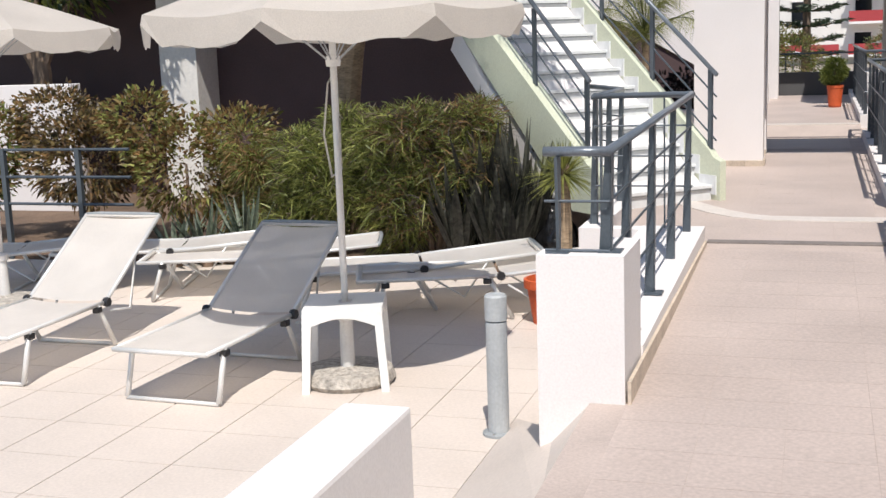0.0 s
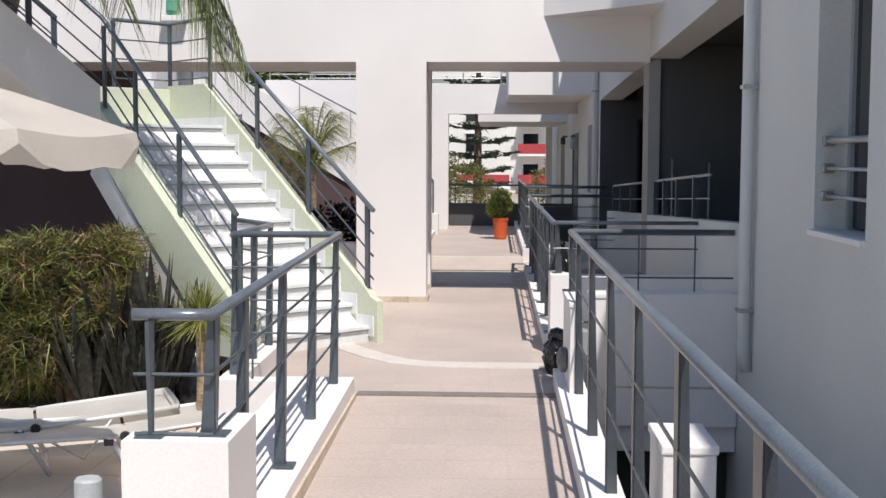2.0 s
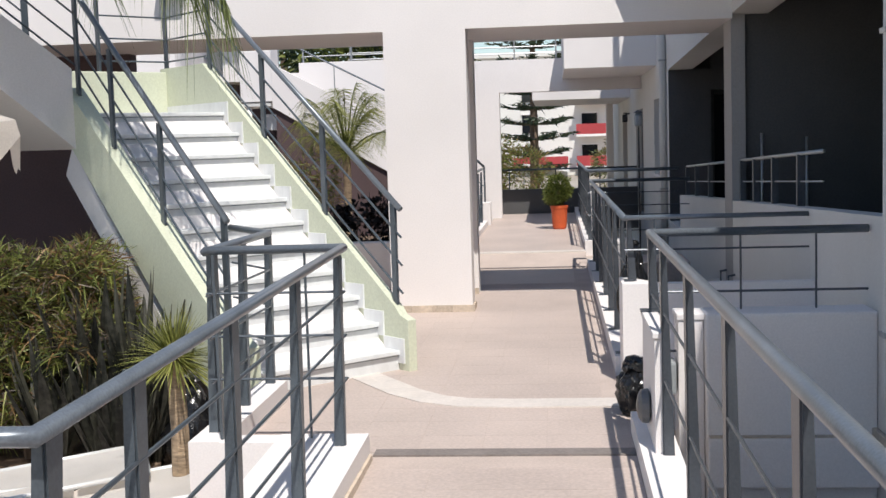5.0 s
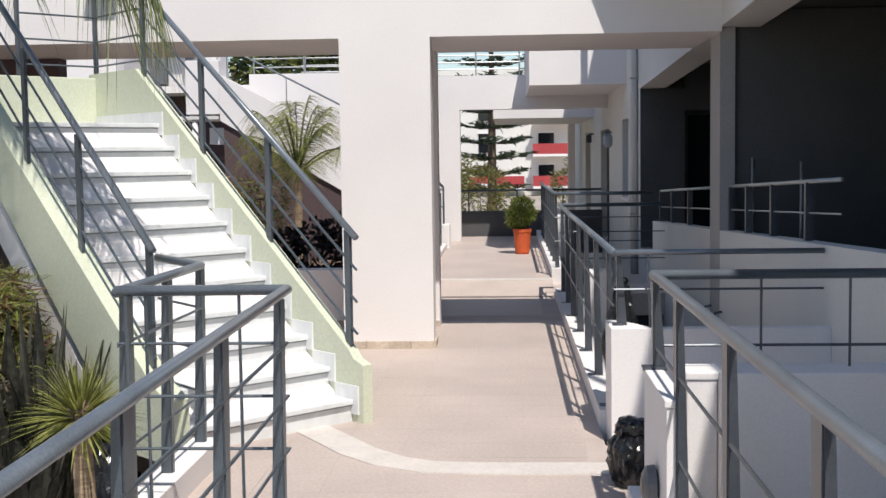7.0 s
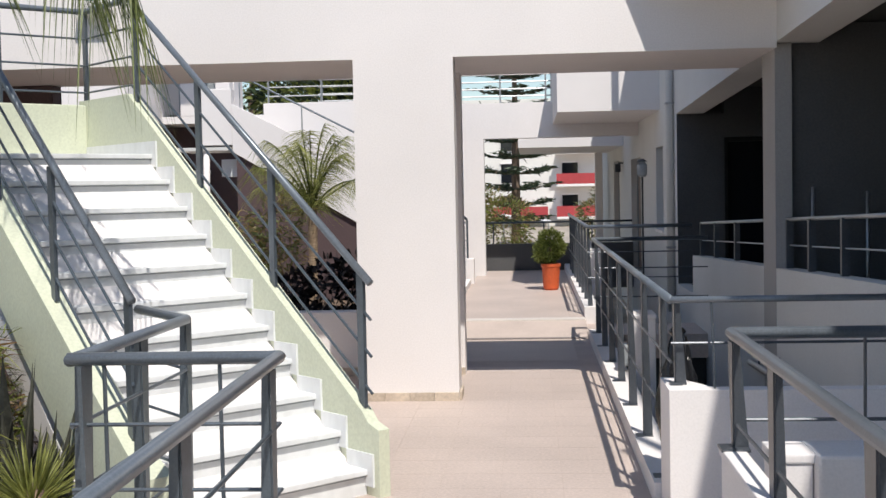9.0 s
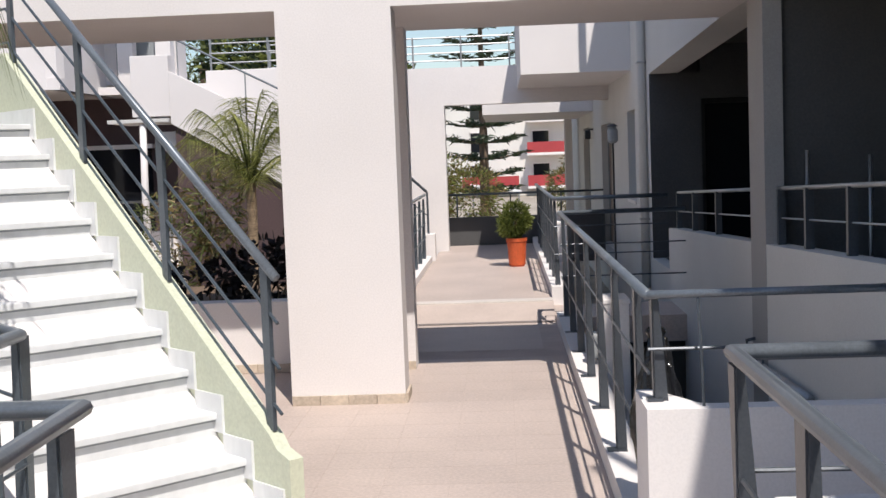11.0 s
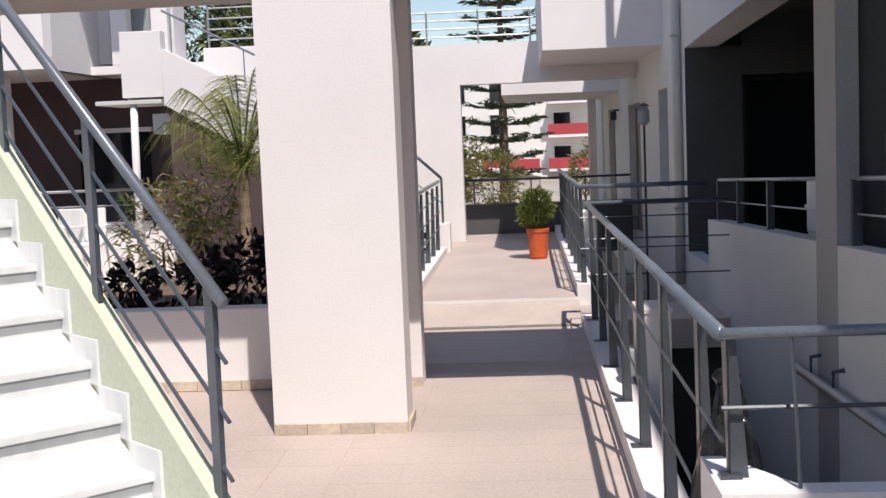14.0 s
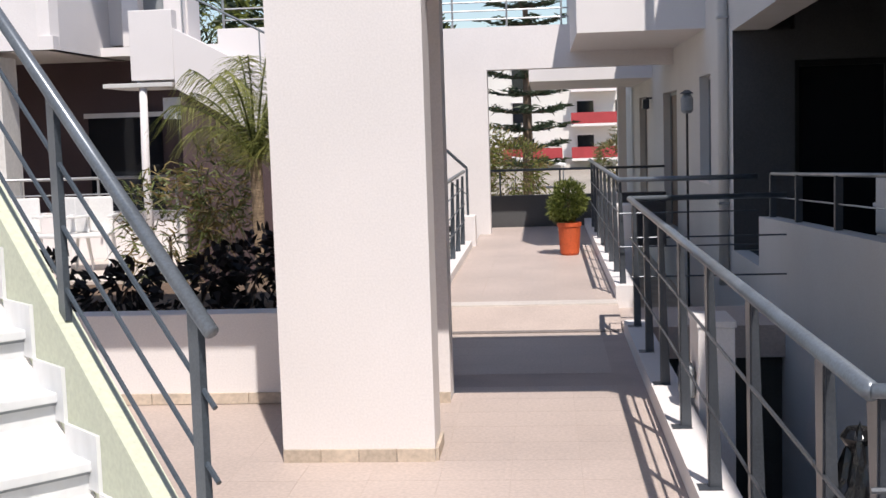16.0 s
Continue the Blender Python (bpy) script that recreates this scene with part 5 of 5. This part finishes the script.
for x in (-14, -11, -8, -5.6):
    w = part("window", bx(x - 0.55, x + 0.55, 11.54, 11.595, 0.0, 1.95), M_GLASS, hb)
    part("frame", bx(x - 0.6, x + 0.6, 11.50, 11.598, 1.95, 2.02), M_PLASTER, w)
for x in (-13.5, -9, -6.3):
    w = part("window", bx(x - 0.6, x + 0.6, 10.96, 10.999, 3.4, 5.3), M_GLASS, hb)
    part("frame", bx(x - 0.65, x + 0.65, 10.95, 10.998, 5.3, 5.36), M_GREY, w)
for x in (-11.2, -5.0):
    part("shutter", bx(x - 0.35, x + 0.35, 10.97, 10.999, 3.0, 5.1), M_GREY, hb)
gr = thing("railing", "low steel rail before the ground floor flats", "railing", "garden rails", at=(-12, 8.8, 0))
part("handrail", tb([(-12, 8.8, 1.15), (-4.0, 8.8, 1.15)], 0.02, 8), M_STEEL, gr, smooth=True)
part("bar", tb([(-12, 8.8, 0.95), (-4.0, 8.8, 0.95)], 0.01, 6), M_STEEL, gr)
for k in range(9):
    part("post", tb([(-12 + k, 8.8, 0.5), (-12 + k, 8.8, 1.15)], 0.016, 6), M_STEEL, gr)
solid("wall_garden_north", bx(-12.5, -3.2, 8.9, 9.05, TZ, 0.72, 0.01), M_PLASTER, "white plastered low garden wall", "wall", "structure")
# second stair with a white sloping parapet
ss = thing("garden_stair", "white plastered stair parapet sloping up to the balcony", "stairs", at=(-3.5, 7.6, TZ))
part("parapet", prism([(-0.9, 0.55), (-0.9, 1.42), (-3.70, 2.89), (-3.70, 2.2)], lambda p, q, d: (p, d, q), 8.0, 8.2), M_PLASTER, ss)
part("landing_wall", bx(-4.22, -3.702, 8.0, 8.2, 2.3, 3.11, 0.01), M_PLASTER, ss)
part("landing_floor", bx(-4.22, -3.2, 8.2, 10.6, 2.28, 2.42), M_PLASTER, ss)
part("under_wall", prism([(-3.66, TZ), (-0.9, TZ), (-0.9, 0.56), (-3.66, 2.2)], lambda p, q, d: (p, d, q), 8.05, 8.18), M_MAROON, ss, "maroon painted wall under the flight")
part("gallery_wall", bx(-3.55, -0.9, 9.4, 9.55, 2.2, 2.99, 0.008), M_PLASTER, ss)
for z in (3.1, 3.24, 3.38, 3.52):
    part("gallery_bar", tb([(-3.5, 9.47, z), (-0.95, 9.47, z)], 0.011, 6), M_STEEL, ss)
for k in range(4):
    part("gallery_post", tb([(-3.48 + 0.84 * k, 9.47, 2.985), (-3.48 + 0.84 * k, 9.47, 3.54)], 0.016, 6), M_STEEL, ss)
for k in range(9):
    part("step", bx(-1.2 - 0.3 * k - 0.32, -1.2 - 0.3 * k, 8.2, 8.9, 0.25 + 0.2 * k, 0.5 + 0.2 * k), M_MARBLE, ss)
part("handrail", tb([(-3.70, 8.1, 3.36), (-0.9, 8.1, 1.9)], 0.014, 8), M_RAIL, ss)
for k in range(3):
    part("post", tb([(-3.6 + 0.9 * k, 8.1, 2.8 - 0.472 * k), (-3.6 + 0.9 * k, 8.1, 3.31 - 0.469 * k)], 0.01, 6), M_STEEL, ss)
for x in (-5.1, -4.5):
    pil = thing("pillar", "slim white pillar on the upper gallery", "pillar", "gallery pillars", at=(x, 10.7, 2.9))
    part("shaft", bx(x - 0.12, x + 0.12, 10.6, 10.84, 2.9, 6.19, 0.01), M_PLASTER, pil)
can = thing("canopy", "thin concrete canopy slab over the garden door", "canopy", at=(-4.1, 8.3, 1.0))
part("slab", bx(-4.55, -3.72, 7.95, 8.9, 2.22, 2.27, 0.006), M_FACADE, can)
part("pole", tb([(-4.09, 8.02, 0.12), (-4.11, 8.02, 1.2), (-4.09, 8.02, 2.225)], 0.05, 10, 0.045), M_PLASTER, can, "white painted supporting pole", smooth=True)
# white chairs before the garden flats
for x, rz in ((-5.5, 20), (-5.0, -30), (-4.65, 10)):
    c = copy_thing(ch, pose(x, 7.6, 0.12, 0, 0, rz))
    tagged(c, "white plastic garden chair behind the planter", "chair", "garden chairs")
solid("floor_garden", bx(-8, -3.6, 6.6, 8.88, TZ, 0.12), M_TERRACE, "cream tiled garden patio", "floor", "structure")

# garden fence on the west side
fe = thing("fence", "dark steel garden fence along the planted bed", "fence", at=(-8.5, -3.6, TZ))
for k in range(6):
    x = -6.33 - 0.87 * k
    part("post", bx(x - 0.025, x + 0.025, -3.625, -3.575, TZ, 0.585), M_RAIL, fe)
for z in (0.57, 0.30, 0.03):
    part("rail", tb([(-10.7, -3.6, z), (-5.75, -3.6, z)], 0.016, 6), M_RAIL, fe)
solid("wall_garden_west", bx(-16, -8.42, -0.6, -0.4, TZ, 1.12, 0.01), M_PLASTER, "white plastered garden wall behind the fence", "wall", "structure")


# ---- trees and far building ----
def pine(x, y, z, h, seed, label):
    rng = random.Random(seed)
    p = thing("norfolk_pine", label, "tree", "pines", m=pose(x, y, z))
    part("trunk", tb([(0, 0, -0.1), (0.03, 0, h * 0.5), (0, 0, h)], 0.02 * h, 10, 0.01), M_BARK, p)
    k = 0
    zz = h * 0.12
    while zz < h * 0.97:
        L = min(1.25, (h - zz) * 0.28 + 0.2)
        roots, dirs = [], []
        limb = bmesh.new()
        for j in range(6):
            a = 2 * math.pi * j / 6 + k * 0.5 + rng.uniform(-0.15, 0.15)
            d = Vector((math.cos(a), math.sin(a), 0))
            ll = L * rng.uniform(0.8, 1.1)
            pts = [Vector((0, 0, zz)) + d * ll * f + Vector((0, 0, ll * (0.22 * f * f - 0.06 * f))) for f in (0, 0.35, 0.7, 1)]
            tube(limb, pts, 0.012 * h * 0.35, 5, 0.006)
            for _ in range(int(60 * L)):
                f = rng.uniform(0.15, 1)
                i = min(2, int(f * 3))
                c = pts[i].lerp(pts[i + 1], f * 3 - i)
                roots.append(c + Vector((rng.gauss(0, 0.07), rng.gauss(0, 0.07), rng.gauss(0, 0.012))) * L), dirs.append(d * 0.5 + Vector((rng.uniform(-1, 1), rng.uniform(-1, 1), rng.uniform(-0.1, 0.35))))
        br = part("branch", limb, M_BARK, p)
        child_mesh("foliage", blades(rng, roots, dirs, 0.24, 0.06, 0.1), L_PINE, br)
        zz += 0.52
        k += 1
    return p


pine(0.1, 30, TZ - 0.1, 9.5, 101, "dark tiered norfolk pine before the far building")


def tree(x, y, z, h, lobes, mats, n, length, width, seed, label):
    rng = random.Random(seed)
    t = thing("tree", label, "tree", "garden trees", m=pose(x, y, z))
    tr = bmesh.new()
    tube(tr, [(0, 0, -0.1), (0.1, 0, h * 0.35), (0, 0.05, h * 0.6)], 0.16, 10, 0.09)
    for l in lobes:
        tube(tr, [(0.05, 0, h * 0.35), (l[0] * 0.5, l[1] * 0.5, (h * 0.4 + l[2]) / 2), (l[0], l[1], l[2])], 0.07, 6, 0.02)
    part("trunk", tr, M_BARK, t)
    for mt in mats:
        r, d = cloud(rng, n // len(mats), lobes)
        child_mesh("crown", blades(rng, r, d, length, width, 0.25), mt, t)
    return t


tree(-3.2, 17, TZ - 0.1, 6.0, [(0, 0, 4.0, 1.8, 1.5, 1.2), (1.2, 0, 3.6, 1.2, 1.2, 1.0), (-1.3, 0, 4.4, 1.3, 1.2, 1.1), (0.3, 0, 5.2, 1.2, 1.1, 0.9)], [L_PINE, L_HEDGE], 5200, 0.22, 0.09, 111, "dark green tree behind the far portal")
tree(-6.0, 19, TZ - 0.1, 7.5, [(0, 0, 5.0, 2.0, 1.5, 1.6), (1.6, 0, 4.6, 1.6, 1.2, 1.3), (-1.6, 0, 5.4, 1.6, 1.2, 1.4), (3.0, 0, 5.4, 1.3, 1.2, 1.5)], [L_PINE, L_HEDGE], 9000, 0.2, 0.05, 115, "tall dark tree behind the upper gallery")
tree(-1.6, 24, TZ - 0.1, 3.4, [(0, 0, 1.6, 1.6, 1.2, 1.2), (1.4, 0, 1.2, 1.0, 1.0, 1.0)], [L_OLIVE, L_HEDGE], 6000, 0.13, 0.035, 112, "low green tree beyond the end wall")
tree(3.6, 28, TZ - 0.1, 3.2, [(0, 0, 1.8, 1.3, 1.2, 1.0), (-0.9, 0, 1.3, 0.9, 0.9, 0.8)], [L_OLIVE, L_PALM], 4000, 0.13, 0.035, 113, "small green tree before the far building")
tree(-9.5, 0.2, TZ, 5.0, [(0, 0, 3.4, 1.6, 1.4, 1.1), (1.5, 0, 3.8, 1.2, 1.2, 0.9), (-1.2, 0, 3.9, 1.3, 1.2, 1.0)], [L_PINE, L_HEDGE], 4200, 0.2, 0.06, 114, "broad dark garden tree")

fb = thing("far_building", "white three storey block with red balconies", "building", at=(2, 60, TZ))
part("wall", bx(-9, 6.5, 60.0, 66, TZ - 0.1, 6.4), M_CREAMWALL, fb)
part("roof", bx(-9.2, 6.7, 59.8, 66.2, 6.4, 6.7), M_CREAMWALL, fb)
for zi, z in enumerate((-0.1, 1.75, 3.6)):
    for x in (-7.5, -5.2, -2.9, -0.6, 2.9, 5.0):
        w = part("window", bx(x - 0.45, x + 0.45, 59.93, 59.998, z + 0.15, z + 1.25), M_GLASS, fb)
        part("frame", bx(x - 0.52, x + 0.52, 59.92, 59.999, z + 1.25, z + 1.33), M_PLASTER, w)
    for x0, x1 in ((2.1, 4.6),) if zi else ((-1.6, 1.6), (2.1, 4.6)):
        b = part("balcony", bx(x0, x1, 58.8, 59.99, z - 0.12, z + 0.02), M_PLASTER, fb)
        part("red_panel", bx(x0, x1, 58.8, 58.86, z + 0.02, z + 0.62), M_RED, b, "red balcony panel")
aw = thing("awning", "white awning before the far building", "awning", at=(0.5, 40, 0))
part("cloth", prism([(-0.6, 0.55), (1.4, 0.25), (1.4, 0.19), (-0.6, 0.49)], lambda p, q, d: (p, d, q), 38, 40), M_PLASTIC, aw)
for x in (-0.5, 1.3):
    part("post", tb([(x, 39, TZ - 0.12), (x, 39, 0.5 - 0.15 * (x + 0.6))], 0.03, 6), M_STEEL, aw)
bk = thing("west_block", "white neighbouring block behind the garden", "building", at=(-22, 20, TZ))
part("wall", bx(-40, -17.5, 9, 22, TZ - 0.1, 6.5), M_CREAMWALL, bk)
part("roof", bx(-40.2, -17.3, 8.8, 22.2, 6.5, 6.8), M_CREAMWALL, bk)
for x in (-30, -26, -22, -19):
    for z in (0.3, 3.3):
        w = part("window", bx(x - 0.6, x + 0.6, 8.93, 8.998, z, z + 1.4), M_GLASS, bk)
        part("frame", bx(x - 0.68, x + 0.68, 8.92, 8.999, z + 1.4, z + 1.48), M_PLASTER, w)

# ---- pieces: skirting and terrace tiles ----
def pieces(name, spots, size, mat, parent, rx=0.0):
    me = None
    for x, y, z, rz in spots:
        if me is None:
            b = bx(-size[0] / 2, size[0] / 2, -size[1] / 2, size[1] / 2, 0, size[2])
            me = bpy.data.meshes.new(name)
            b.to_mesh(me)
            b.free()
            me.materials.append(mat)
        ob = new(name, me)
        ob.matrix_basis = pose(x, y, z, rx, 0, rz)
        ob.parent = parent


pieces("skirting_tile", [(-0.752 + 0.095 + 0.188 * k, -0.009, 0, 0) for k in range(4)], (0.185, 0.016, 0.065), M_SKIRT, portal)
pieces("skirting_tile", [(-0.13 - 0.222 * k, 1.241, 0, 0) for k in range(2)], (0.218, 0.016, 0.065), M_SKIRT, portal)
pieces("skirting_tile", [(0.009, 0.08 + 0.16 * k, 0, 90) for k in range(2)], (0.156, 0.016, 0.065), M_SKIRT, portal)
tw = bpy.data.objects["floor_terrace"]
pieces("tile", [(-7.2 + 0.5 * i, -10.9 + 0.5 * j, TZ - 0.008, 0) for i in range(13) for j in range(15)], (0.494, 0.494, 0.008), M_TERRACE, tw)
wp = bpy.data.objects["wall_planter"]
pieces("skirting_tile", [(-3.2 + 0.3 * k, 1.291, 0, 0) for k in range(9)], (0.296, 0.016, 0.065), M_SKIRT, wp)

# walkway tiles: the ramp, the flat before the stair, the far flat
tilt = math.degrees(math.atan(0.02))
pieces("tile", [(-0.01 + 0.33 * i, -9.69 + 0.33 * j, walk_z(-9.69 + 0.33 * j), 0) for i in range(4) for j in range(14)], (0.328, 0.328, 0.002), M_FLOOR, walkways[1], tilt)
pieces("tile", [(-0.78 + 0.33 * i, -4.78 + 0.33 * j, 0, 0) for i in range(6) for j in range(20)], (0.328, 0.328, 0.002), M_FLOOR, walkways[2])
pieces("tile", [(-0.18 + 0.33 * i, 2.2 + 0.33 * j, 0, 0) for i in range(4) for j in range(4)], (0.328, 0.328, 0.002), M_FLOOR, walkways[3])
pieces("tile", [(-0.18 + 0.33 * i, 4.6 + 0.33 * j, 0.13, 0) for i in range(4) for j in range(23)], (0.328, 0.328, 0.002), M_FLOOR, walkways[3])
